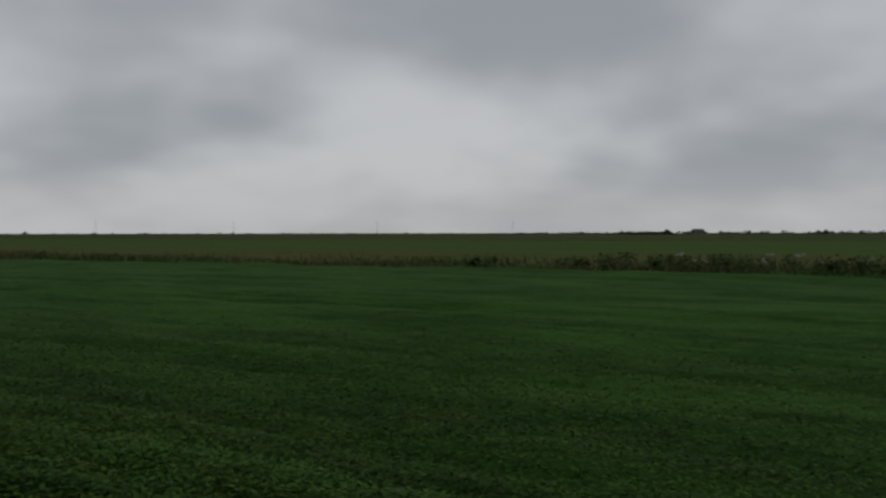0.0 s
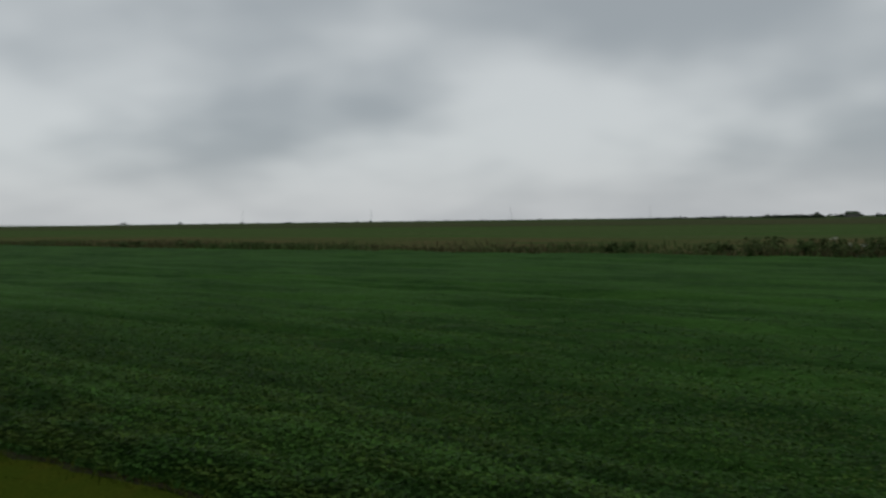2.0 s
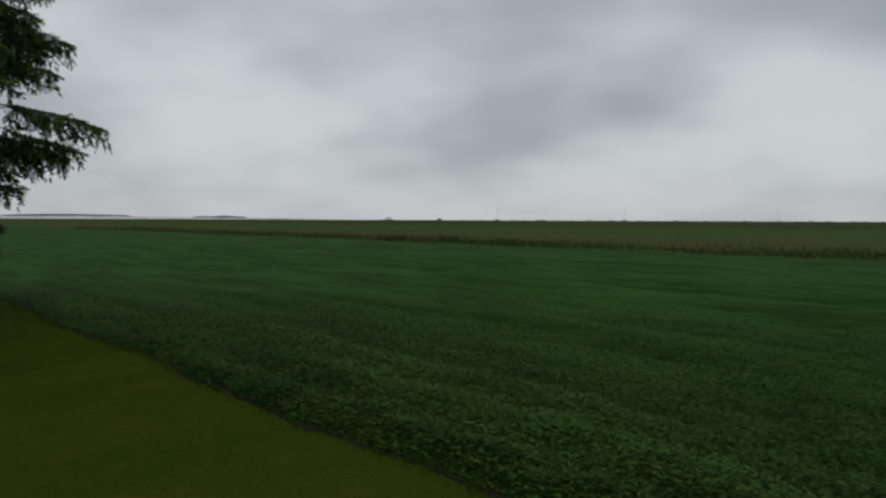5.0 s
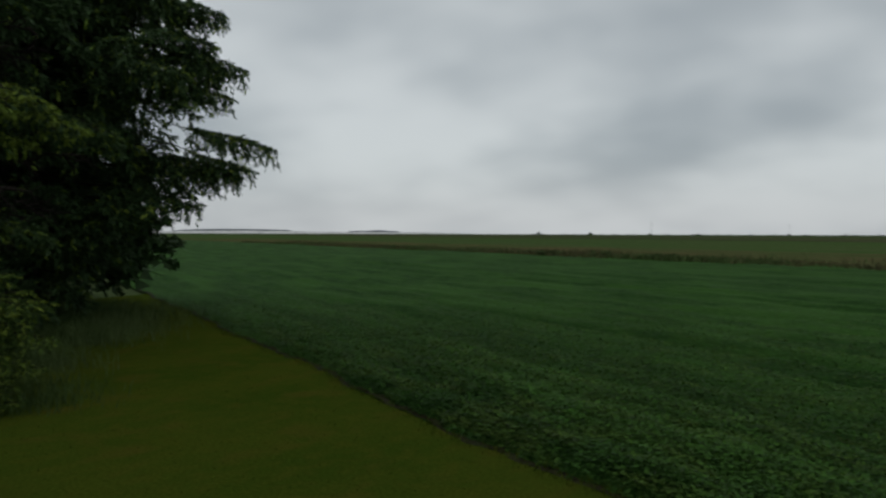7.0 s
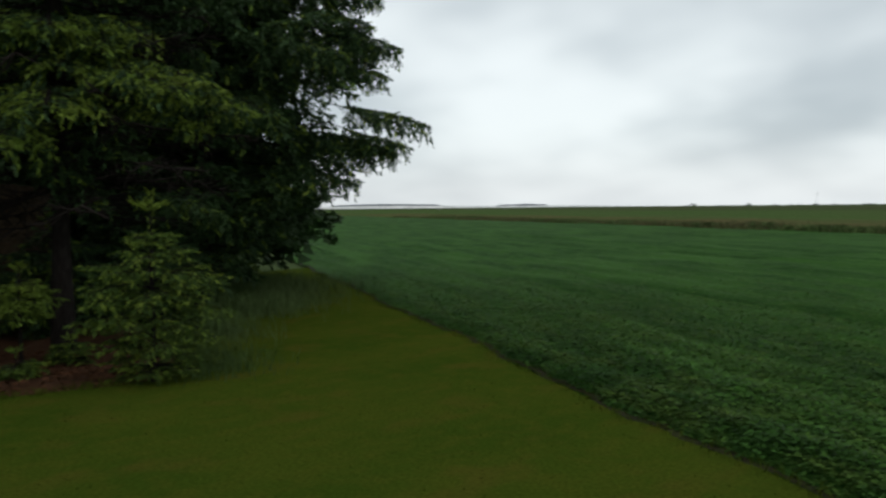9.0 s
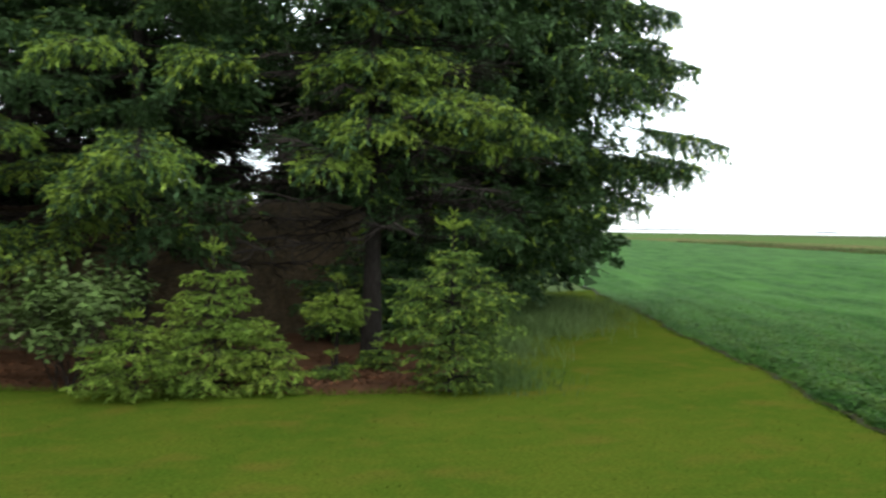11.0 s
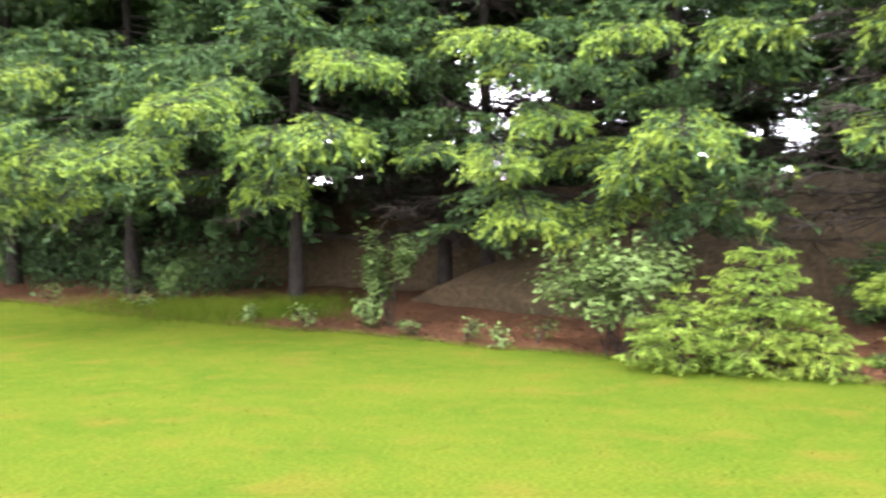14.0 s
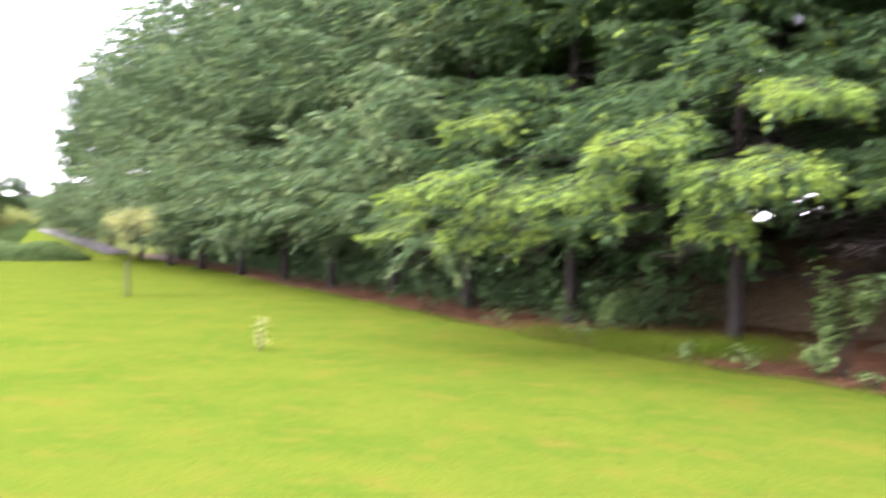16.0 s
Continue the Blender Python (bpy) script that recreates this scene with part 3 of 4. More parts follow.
def old_spruce(name, label, seed, height=12.5, radius=3.0, front=0.0, live_from=3.6, low=1.3, bright=0.5, per=5, detail_to=6.5, dense=0.85, wrap=0.15, tips=(), group="spruces in the row",
               base=(0, 0), step=0.34, skirt=0.5, shoot=0.15, k=4, wide=0.2, shade=0.26, least=0.35, old=None, fresh=None, droop=0.22, hang=0.0, full=1.2, tuck=0.5, dead_to=0.0):
    """A tall spruce. front: the bearing of the open side, where live limbs hang low; elsewhere the limbs below live_from are dead."""
    c = Conifer(seed)
    c.droop, c.hang, c.twigs = droop, hang, False
    g = c.rng
    z = low
    turn = g.uniform(0, 6.28)
    while z < height - 0.4:
        h = z / height
        reach = radius * np.clip(1.12 - h ** full * 1.1, 0.08, 1) * np.clip(tuck + (1 - tuck) * (z - 0.6) / skirt, tuck, 1)
        for j in range(per):
            a = turn + j * 2 * np.pi / per + g.normal(0, 0.2)
            facing = math.cos(a - front)
            L = reach * g.uniform(0.72, 1.12)
            live = z > max(live_from, dead_to) or (z > dead_to and facing > wrap and g.uniform() < 0.8)
            rise = g.normal(-0.10, 0.10) if z < 5 else g.normal(0.10 + 0.3 * h, 0.1)
            zz = z + g.uniform(-0.2, 0.2)
            tip = np.array([math.cos(a) * L, math.sin(a) * L, zz + rise * L])
            tip[2] = max(tip[2], least)
            fine = zz < detail_to
            if not live:
                L2 = 0.9
                tip = np.array([math.cos(a) * L * L2, math.sin(a) * L * L2, zz + rise * L])
                c.limb((0, 0, zz), tip, 0.05, 0, 0, r0=0.013, live=False)
            else:
                # fresh growth, weighted to the open side so its light is in the colour too
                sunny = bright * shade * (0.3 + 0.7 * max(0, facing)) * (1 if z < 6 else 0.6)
                c.limb((0, 0, zz), tip, 0.04 if h < 0.5 else 0.02, (0.38 if z < 5 else 0.15) if zz > 1.6 else 0.2, sunny, dense * 1.15 if fine else dense * 0.6, 1.1 if fine else 1.4,
                       shoot if fine else 0.3, 0.02)
        z += step * g.uniform(0.8, 1.2) * (1 if z < detail_to else 1.45)
        turn += 1.0 + g.uniform(-0.3, 0.3)
    # leader
    c.limb((0, 0, height - 1.2), (0.05, 0, height + 0.3), 0, 0.1, 0.5, 0.8, 0.7, 0.2, 0.03)
    thing = c.finish(name, label, "spruce tree", trunk_of(height, 0.0088 * height, g), k=k, long=0.62, wide=wide * 1.3, old=old, fresh=fresh, group=group)
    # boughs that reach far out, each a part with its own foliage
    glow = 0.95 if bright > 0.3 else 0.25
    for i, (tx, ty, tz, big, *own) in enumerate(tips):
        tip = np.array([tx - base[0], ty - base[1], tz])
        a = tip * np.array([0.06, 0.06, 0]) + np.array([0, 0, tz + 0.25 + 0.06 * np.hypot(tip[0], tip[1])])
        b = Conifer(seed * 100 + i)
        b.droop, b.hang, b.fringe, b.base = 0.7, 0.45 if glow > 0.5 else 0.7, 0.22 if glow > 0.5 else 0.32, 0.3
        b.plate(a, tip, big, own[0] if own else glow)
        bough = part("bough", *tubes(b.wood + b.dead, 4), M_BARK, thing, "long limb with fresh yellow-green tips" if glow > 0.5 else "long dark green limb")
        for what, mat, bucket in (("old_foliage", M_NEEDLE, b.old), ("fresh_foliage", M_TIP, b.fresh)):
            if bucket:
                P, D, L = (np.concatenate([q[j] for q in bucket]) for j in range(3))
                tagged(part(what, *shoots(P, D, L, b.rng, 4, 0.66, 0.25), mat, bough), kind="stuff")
    thing.location = (base[0], base[1], 0)
    return thing


def toward(ax, ay, bx, by):
    return math.atan2(by - ay, bx - ax)


# the corner tree, green to the ground on the field side
old_spruce("spruce_tree", "tall dark spruce at the field corner, branches hanging to the ground", 31, 12.0, 3.4, toward(-13.2, 7.3, -9, 9.5), 0.0, 0.7, 0.3, 6, 5.4, 0.7, -1.1,
           tips=[(-10.28, 9.50, 2.94, 1.0), (-10.6, 9.2, 2.5, 0.9), (-10.7, 9.1, 3.7, 1.0), (-10.7, 9.05, 4.08, 1.0), (-10.95, 8.75, 4.9, 1.0), (-11.0, 8.7, 2.0, 0.7), (-10.8, 8.85, 2.5, 0.9), (-10.2, 6.6, 2.9, 1), (-10.0, 7.6, 3.8, 1),
                 (-10.55, 9.26, 4.14, 1.0), (-10.78, 9.00, 4.97, 1.0), (-10.35, 9.19, 2.58, 0.8), (-10.78, 8.83, 4.48, 0.9)],
           base=(-13.2, 7.3), step=0.27, skirt=3.2, shoot=0.16, droop=0.5, hang=0.2, tuck=0.18, shade=0.8)
# the spruce with the bare lower trunk
old_spruce("spruce_tree", "tall spruce with a bare grey lower trunk in the bed", 32, 12.5, 2.3, toward(-9.95, 3.8, -6, 3), 4.3, 1.7, 0.4, 6, 6.0, 0.9, 2.0,
           tips=[(-8.3, 3.1, 2.55, 1.1), (-7.9, 4.1, 2.75, 1.1), (-8.8, 3.3, 3.35, 1.0), (-8.6, 2.7, 2.2, 0.9), (-8.4, 4.6, 2.5, 0.9), (-8.7, 3.4, 3.0, 0.9), (-8.9, 3.6, 3.9, 1.0), (-8.9, 3.2, 4.5, 1.0), (-8.7, 4.2, 3.4, 0.9),
                 (-8.11, 4.63, 2.87, 1.0), (-8.36, 5.17, 2.68, 1.0), (-8.99, 2.90, 3.28, 0.9), (-8.56, 3.24, 3.32, 0.9), (-8.85, 5.14, 1.56, 0.8, 0.3), (-8.66, 3.77, 3.21, 0.9),
                 (-9.92, 2.55, 2.62, 0.9, 0.12), (-9.25, 3.85, 1.71, 0.7, 0.15), (-9.09, 3.45, 1.98, 0.7, 0.15), (-8.79, 4.14, 2.18, 0.9, 0.20), (-9.78, 3.02, 3.22, 0.9, 0.15)], base=(-9.95, 3.8), hang=0.25)
old_spruce("spruce_tree", "tall spruce with dead lower branches facing the bank", 33, 13.0, 2.9, toward(-12.4, 1.4, -8, 1), 4.3, 1.5, 0.55, 5, 6.0, 0.75, 0.75,
           tips=[(-8.6, 1.0, 2.2, 1.25), (-9.2, 0.45, 3.3, 1.2), (-9.2, 1.95, 3.3, 1.1), (-9.4, 0.6, 1.9, 1.0), (-9.2, 1.6, 4.3, 1.0),
                 (-10.97, -1.04, 1.93, 0.9), (-10.61, -0.63, 1.28, 0.8), (-10.43, -0.11, 1.17, 0.8), (-10.83, 0.47, 1.53, 0.9), (-11.03, -0.16, 2.15, 0.9)], base=(-12.4, 1.4), hang=0.25)
old_spruce("spruce_tree", "tall spruce with dead lower branches facing the bank", 34, 13.0, 3.0, toward(-14.1, -1.5, -9, -1), 4.7, 1.3, 0.5, 5, 6.0, 0.7, 0.95,
           tips=[(-9.7, -0.8, 2.0, 1.1), (-9.9, -0.5, 1.4, 1.1), (-9.9, -0.8, 3.45, 1.1), (-10.2, -1.7, 2.15, 0.55, 0.5), (-9.9, -0.1, 2.5, 1.0),
                 (-11.63, -2.20, 2.20, 0.6), (-11.86, -1.44, 3.80, 1.1), (-11.73, -0.70, 3.34, 0.9)], base=(-14.1, -1.32))
old_spruce("spruce_tree", "broad spruce with bright fresh limbs reaching over the lawn", 35, 12.5, 3.2, toward(-13.4, -4.3, -8, -3.5), 3.4, 2.2, 0.6, 6, 5.4, 0.8, -0.1,
           tips=[(-8.8, -2.4, 2.25, 1.25), (-9.1, -3.2, 2.2, 1.2), (-9.2, -2.15, 3.05, 1.2), (-8.7, -4.15, 2.6, 1.3), (-8.7, -5.0, 2.05, 1.2), (-9.6, -3.4, 1.7, 1.0),
                 (-9.73, -4.32, 2.88, 1.0), (-10.69, -2.79, 3.37, 1.1), (-8.41, -6.80, 2.18, 1.1)], base=(-13.4, -4.3), least=1.9, hang=0.25, dead_to=2.2)
old_spruce("spruce_tree", "broad spruce with bright fresh limbs reaching over the lawn", 36, 13.0, 3.3, toward(-14.4, -7.6, -9, -7), 2.8, 2.0, 0.55, 6, 5.4, 0.8, -0.2,
           tips=[(-9.0, -5.9, 2.05, 1.2), (-9.0, -7.4, 2.1, 1.2), (-9.3, -6.6, 1.6, 1.1), (-10.0, -6.2, 1.6, 0.8), (-10.0, -8.8, 1.6, 1.0), (-10.2, -7.2, 3.2, 1.1)], base=(-14.4, -7.6), least=1.5, hang=0.25, dead_to=2.0)
far_a = old_spruce("spruce_tree", "tall green spruce in the windbreak row", 37, 13.5, 3.7, toward(-16.0, -11.0, -9, -9), 1.6, 1.8, 0.55, 6, 8.0, 0.75, -0.6, base=(-16.0, -11.0), step=0.47, droop=0.5, full=1.9, skirt=2.2, least=1.5, dead_to=1.9, shoot=0.25, k=4, wide=0.17, shade=1.1, old=M_HAZEOLD, fresh=M_HAZETIP)
far_b = old_spruce("spruce_tree", "tall green spruce in the windbreak row", 38, 13.0, 3.8, toward(-17.8, -14.6, -12, -12), 1.6, 1.8, 0.5, 6, 9.5, 0.65, -0.6, base=(-17.8, -14.6), step=0.47, droop=0.5, full=1.9, skirt=2.2, least=1.5, dead_to=1.9, shoot=0.27, k=4, wide=0.17, shade=1.1, old=M_HAZEOLD, fresh=M_HAZETIP)
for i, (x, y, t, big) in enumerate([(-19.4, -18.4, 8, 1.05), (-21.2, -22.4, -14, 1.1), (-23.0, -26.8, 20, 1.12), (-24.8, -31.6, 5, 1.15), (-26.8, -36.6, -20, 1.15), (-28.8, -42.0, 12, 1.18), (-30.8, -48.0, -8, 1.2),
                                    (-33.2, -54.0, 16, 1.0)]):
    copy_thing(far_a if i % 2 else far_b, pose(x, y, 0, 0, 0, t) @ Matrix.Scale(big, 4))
old_spruce("spruce_tree", "slender spruce with bare dead limbs before the bank", 41, 12.0, 1.9, toward(-14.6, -2.4, -9, -2), 5.0, 1.4, 0.2, 5, 5.2, 0.5, 2.0, base=(-14.6, -2.1), step=0.4, shoot=0.22, k=4, wide=0.2)
# a second row behind the bank, bare below
rear = old_spruce("spruce_tree", "tall spruce behind the earth bank, bare below", 39, 12.5, 3.1, 0.0, 1.9, 1.2, 0.05, 8, 6.0, 0.75, 2.0, base=(-16.6, 7.4), step=0.44, shoot=0.4, k=3, wide=0.37, tuck=0.9)
rear_high = old_spruce("spruce_tree", "tall spruce behind the bank with many dead twigs below", 40, 12.5, 3.0, 0.0, 4.8, 1.7, 0.05, 10, 6.0, 0.6, 2.0, base=(-18.2, -2.2), step=0.36, shoot=0.3, k=4, wide=0.24)
for x, y, t in [(-18.2, -5.0, 160), (-18.8, -9.0, 220), (-20.4, -13.2, 20), (-23.6, -20.0, 70), (-27.6, -29.0, 250), (-25.6, -25.4, 200), (-30.4, -36.0, 120), (-33.0, -44.0, 10)]:
    copy_thing(rear, pose(x, y, 0, 0, 0, t))
for x, y, t, big in [(-16.2, 6.4, 40, 0.78), (-17.4, 9.1, 300, 0.95), (-19.2, 0.9, 110, 0.78), (-17.8, 2.4, 250, 0.6)]:
    copy_thing(rear, pose(x, y, 0, 0, 0, t) @ Matrix.Scale(big, 4))
for x, y, t, big in [(-17.2, 0.0, 75, 1), (-18.0, 3.8, 310, 0.75)]:
    copy_thing(rear_high, pose(x, y, 0, 0, 0, t) @ Matrix.Scale(big, 4))

# ---------------------------------------------------------------- young conifers and shrubs in the bed
def young_spruce(label, seed, x, y, height, radius, low=0.1, bright=0.45, step=0.13, per=6, fresh=None, old=None, shoot=0.06, leader=0.25, widest=0.35, foot=0.72, base=0.25, taper=1.25):
    """A bushy spruce in whorls of short limbs with drooping tips, and a bare leader with small side shoots."""
    c = Conifer(seed)
    c.droop, c.hang, c.fringe, c.base = 1.1, 0.3, 0.1, base
    g = c.rng
    z, turn = low, g.uniform(0, 6)
    while z < height - leader:
        h = (z - low) / (height - leader - low)
        reach = radius * (foot + (1 - foot) * h / widest if h < widest else 1.0 - 0.84 * ((h - widest) / (1 - widest)) ** taper)
        n = max(5, int(per * (0.5 + reach)))
        for j in range(n):
            a = turn + j * 6.283 / n + g.normal(0, 0.15)
            L = reach * g.uniform(0.72, 1.12)
            zz = z + g.uniform(-0.4, 0.4) * step
            c.limb((0, 0, zz), (math.cos(a) * L, math.sin(a) * L, max(0.07, zz + L * g.uniform(-0.05, 0.25))), -0.07, 0.3, bright, 1.6, 0.55, shoot, 0.007)
        turn += 0.9
        z += step * g.uniform(0.8, 1.2)
    # leader: upright shoots on a bare stem, with one small whorl
    arm = height - leader * 0.4
    z = np.r_[np.arange(height - leader * 1.15, arm - 0.03, 0.03), np.arange(arm, height, 0.016)]
    a = np.arange(len(z)) * 2.4
    c.fresh.append((np.stack([0 * z, 0 * z, z], 1), np.stack([np.cos(a), np.sin(a), 0 * z + 1.1], 1), np.full(len(z), shoot * 1.1)))
    for k in range(5):
        a, q = k * 1.257 + seed, np.arange(0.0, 0.3 * leader + 0.02, 0.018)
        d = np.array([math.cos(a), math.sin(a), 0.45])
        c.fresh.append((np.array([0, 0, arm]) + q[:, None] * d, unit(d + g.normal(0, 0.35, (len(q), 3))), np.full(len(q), shoot * 1.1)))
    c.wood.append(((0, 0, height - leader * 1.3), (0, 0, height), 0.012, 0.006))
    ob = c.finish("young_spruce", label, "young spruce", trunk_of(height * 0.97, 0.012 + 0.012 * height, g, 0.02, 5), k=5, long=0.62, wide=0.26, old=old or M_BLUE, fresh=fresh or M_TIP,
                  group="young spruces in the bed")
    ob.location = (x, y, 0)
    return ob


young_spruce("bushy young spruce with a bare upright leader at the bed corner", 51, -7.92, 3.88, 1.77, 0.66, bright=0.55, leader=0.42, step=0.145, per=10, widest=0.5, foot=0.5, taper=1.7)
young_spruce("young yellow-green spruce growing through a leafy shrub", 52, -8.75, 1.72, 1.46, 0.62, bright=0.9, step=0.15, per=9, widest=0.15, base=0.5, old=M_LIME)
young_spruce("low bright young spruce spreading beside the leafy shrub", 53, -8.7, 1.0, 0.8, 0.58, bright=0.9, step=0.13, per=9, leader=0.15, base=0.5, old=M_LIME)
young_spruce("low bright young spruce spreading over the litter", 59, -8.5, 2.2, 0.62, 0.36, bright=0.9, step=0.12, per=9, leader=0.12, base=0.5, old=M_LIME)
young_spruce("small young spruce with a bare stem", 54, -9.2, 3.12, 1.08, 0.31, low=0.6, bright=0.9, leader=0.13, step=0.09, per=10, widest=0.3, base=0.5, old=M_LIME)
# shade put into the colour: darker needles and few fresh tips
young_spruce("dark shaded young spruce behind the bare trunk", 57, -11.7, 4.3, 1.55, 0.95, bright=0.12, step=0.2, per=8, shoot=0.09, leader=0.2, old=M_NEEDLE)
# second one added to close the view to the bright field behind
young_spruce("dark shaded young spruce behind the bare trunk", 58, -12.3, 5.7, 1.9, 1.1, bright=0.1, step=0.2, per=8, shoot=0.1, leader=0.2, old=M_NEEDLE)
young_spruce("knee-high spruce seedling in needle litter", 55, -8.99, 3.0, 0.28, 0.2, low=0.06, bright=0.6, step=0.08, leader=0.08)
young_spruce("knee-high spruce seedling in needle litter", 56, -9.2, 3.6, 0.32, 0.2, low=0.06, bright=0.5, step=0.08, leader=0.08)


def leafy_shrub(name, label, seed, x, y, height, radius, count, size, mat, stems=9, category="shrub", group="", base=0.0, rise=0.5):
    """Stems that fork upwards, with leaf clusters round their ends."""
    g = np.random.default_rng(seed)
    segs, P, N = [], [], []
    for _ in range(stems):
        a, r = g.uniform(0, 6.28), radius * g.uniform(0.1, 0.75) ** 0.6
        top = np.array([math.cos(a) * r, math.sin(a) * r, height * g.uniform(rise, 0.92)])
        mid = top * np.array([0.45, 0.45, 0.55])
        segs += [(np.array([0, 0, base]) + 0.05 * g.normal(0, 1, 3) * [1, 1, 0], mid, 0.007, 0.006), (mid, top, 0.006, 0.003)]
        for q in range(5):
            o = mid + (top - mid) * g.uniform(0.2, 1)
            e = o + unit(np.array([math.cos(a), math.sin(a), 0.5]) + g.normal(0, 0.7, 3)) * radius * g.uniform(0.2, 0.42)
            e[2] = np.clip(e[2], 0.06, height)
            segs.append((o, e, 0.005, 0.002))
            m = max(3, count // (stems * 5))
            w = g.uniform(0.25, 1.05, m)[:, None]
            pts = o + (e - o) * w + g.normal(0, 0.05 + 0.03 * radius, (m, 3))
            pts[:, 2] = np.clip(pts[:, 2], 0.04, height * 1.05)
            P.append(pts)
            N.append(np.array([0, 0, 0.8]) + 0.5 * unit(pts - np.array([0, 0, height * 0.3])))
    thing = tagged(new(name), label, category, group)
    tagged(part("stem_wood", *tubes(segs, 4), M_TWIG, thing), kind="stuff")
    P, N = np.concatenate(P), np.concatenate(N)
    tagged(part("foliage", *leaves(P, N, np.full(len(P), size), g), mat, thing), kind="stuff")
    thing.location = (x, y, 0)
    return thing


leafy_shrub("leafy_shrub", "grey-green broad-leaved shrub among young spruces", 61, -9.3, 0.45, 1.25, 0.9, 2600, 0.085, M_SHRUB, 14)
leafy_shrub("leafy_shrub", "slim upright green shrub at the bed's border", 62, -10.95, -2.3, 1.4, 0.40, 1500, 0.085, M_SHRUB, 9, rise=0.15)
leafy_shrub("leafy_shrub", "low dark shrub under the spruces", 63, -13.1, -6.3, 0.8, 0.75, 900, 0.08, M_HEDGE, 9)
for i, (x, y, h) in enumerate([(-10.05, -1.25, 0.28), (-9.95, -0.42, 0.34), (-9.75, -0.75, 0.26), (-11.2, -4.3, 0.25), (-11.05, -3.4, 0.3), (-11.4, -2.7, 0.24), (-12.2, -6.3, 0.3), (-13.2, -8.4, 0.3),
                               (-9.0, 2.2, 0.2), (-10.4, -1.9, 0.18), (-14.5, -10.9, 0.35), (-15.6, -13.0, 0.3)]):
    leafy_shrub("weed", "small pale green weed on the litter", 70 + i, x, y, h, h * 0.75, 90, 0.06, M_SHRUB if i % 3 else M_TALLGRASS, 4, "weed", "weeds along the bed")


# tall uncut grass under the corner tree and along the bed
def tall_patch(label, seed, spots, count, height, mat=M_TALLGRASS):
    g = np.random.default_rng(seed)
    pts = []
    for x, y, rx, ry in spots:
        pts.append(np.stack([x + g.normal(0, rx, count), y + g.normal(0, ry, count), np.zeros(count)], 1))
    P = np.concatenate(pts)
    inside = (P[:, 0] - EDGE[0]) * INTO[0] + (P[:, 1] - EDGE[1]) * INTO[1] < 0.3
    P = P[inside]
    tagged(part("tall_grass", *blades(P, np.full(len(P), height), 0.008, g, 0.5), mat), label, "grass", kind="stuff")


tall_patch("tall blue-green uncut grass under the corner spruce", 81, [(-13.0, 8.2, 0.7, 0.4), (-12.0, 7.2, 0.5, 0.4), (-14.6, 9.2, 1.0, 0.5), (-10.4, 5.6, 0.5, 0.3), (-16.0, 10.3, 1.2, 0.6)], 1800, 0.25)
tall_patch("soft green grass tussocks at the bed's border", 82, [(-11.8, -4.5, 0.3, 0.6), (-12.5, -6.2, 0.4, 0.9), (-12.7, -4.2, 0.6, 0.5), (-12.2, -5.2, 0.5, 0.5)], 1500, 0.2, M_BLADE)
tall_patch("fringe of uncut grass round the young spruce", 83, [(-8.0, 4.5, 0.3, 0.3), (-8.9, 4.9, 0.4, 0.3)], 600, 0.12, M_HEDGE)

# ---------------------------------------------------------------- young trees on the lawn
def lawn_sapling(x, y):
    thing = tagged(new("sapling"), "small golden-leaved sapling tied to a short stake on the lawn", "sapling")
    g = np.random.default_rng(91)
    part("stem", *tubes([((0, 0, 0), (0.01, 0, 0.25), 0.008, 0.006), ((0.01, 0, 0.25), (0, 0.01, 0.46), 0.006, 0.003)], 6), M_BARK, thing)
    part("stake", *tubes([((0.07, 0.03, -0.05), (0.07, 0.03, 0.44), 0.008, 0.007)], 6), M_STAKE, thing)
    P = np.stack([g.normal(0, 0.055, 120), g.normal(0, 0.055, 120), g.uniform(0.06, 0.48, 120)], 1)
    tagged(part("foliage", *leaves(P, np.array([[0, 0, 1.0]]) * np.ones((120, 1)), np.full(120, 0.05), g), M_YELLOW, thing), kind="stuff")
    thing.location = (x, y, 0)


lawn_sapling(-8.35, -9.2)


def staked_tree(x, y, height=2.3):
    thing = tagged(new("young_tree"), "slender young tree with a pale rounded crown on the lawn", "young tree")
    g = np.random.default_rng(92)
    segs = [((0, 0, -0.05), (0.02, 0, 0.8), 0.025, 0.02), ((0.02, 0, 0.8), (0, 0.02, 1.6), 0.02, 0.014), ((0, 0.02, 1.6), (0.02, 0, 2.1), 0.014, 0.006)]
    part("trunk", *tubes(segs, 8), M_BARK, thing)
    stake = part("stake", *tubes([((0.09, 0.04, -0.1), (0.09, 0.04, 0.9), 0.014, 0.013)], 6), M_STAKE, thing, "weathered wooden stake")
    part("tie", *tubes([((0.02, 0.0, 0.8), (0.09, 0.04, 0.8), 0.01, 0.01)], 6), M_TWIG, stake)
    br, P = [], []
    for i in range(22):
        a, z = i * 2.4, g.uniform(1.4, 1.95)
        e = np.array([math.cos(a) * g.uniform(0.3, 0.75), math.sin(a) * g.uniform(0.3, 0.75), z + g.uniform(-0.05, 0.3)])
        br.append(((0, 0, z - 0.15), e, 0.008, 0.003))
        P.append(e * g.uniform(0.55, 1.05, (60, 1)) * [1, 1, 0] + [0, 0, 1] * e + g.normal(0, 0.09, (60, 3)))
    tagged(part("branch_wood", *tubes(br, 4), M_BARK, thing), kind="stuff")
    P = np.concatenate(P)
    tagged(part("crown", *leaves(P, np.array([[0, 0, 1.0]]) * np.ones((len(P), 1)), np.full(len(P), 0.07), g), M_YELLOW, thing), kind="stuff")
    thing.location = (x, y, 0)


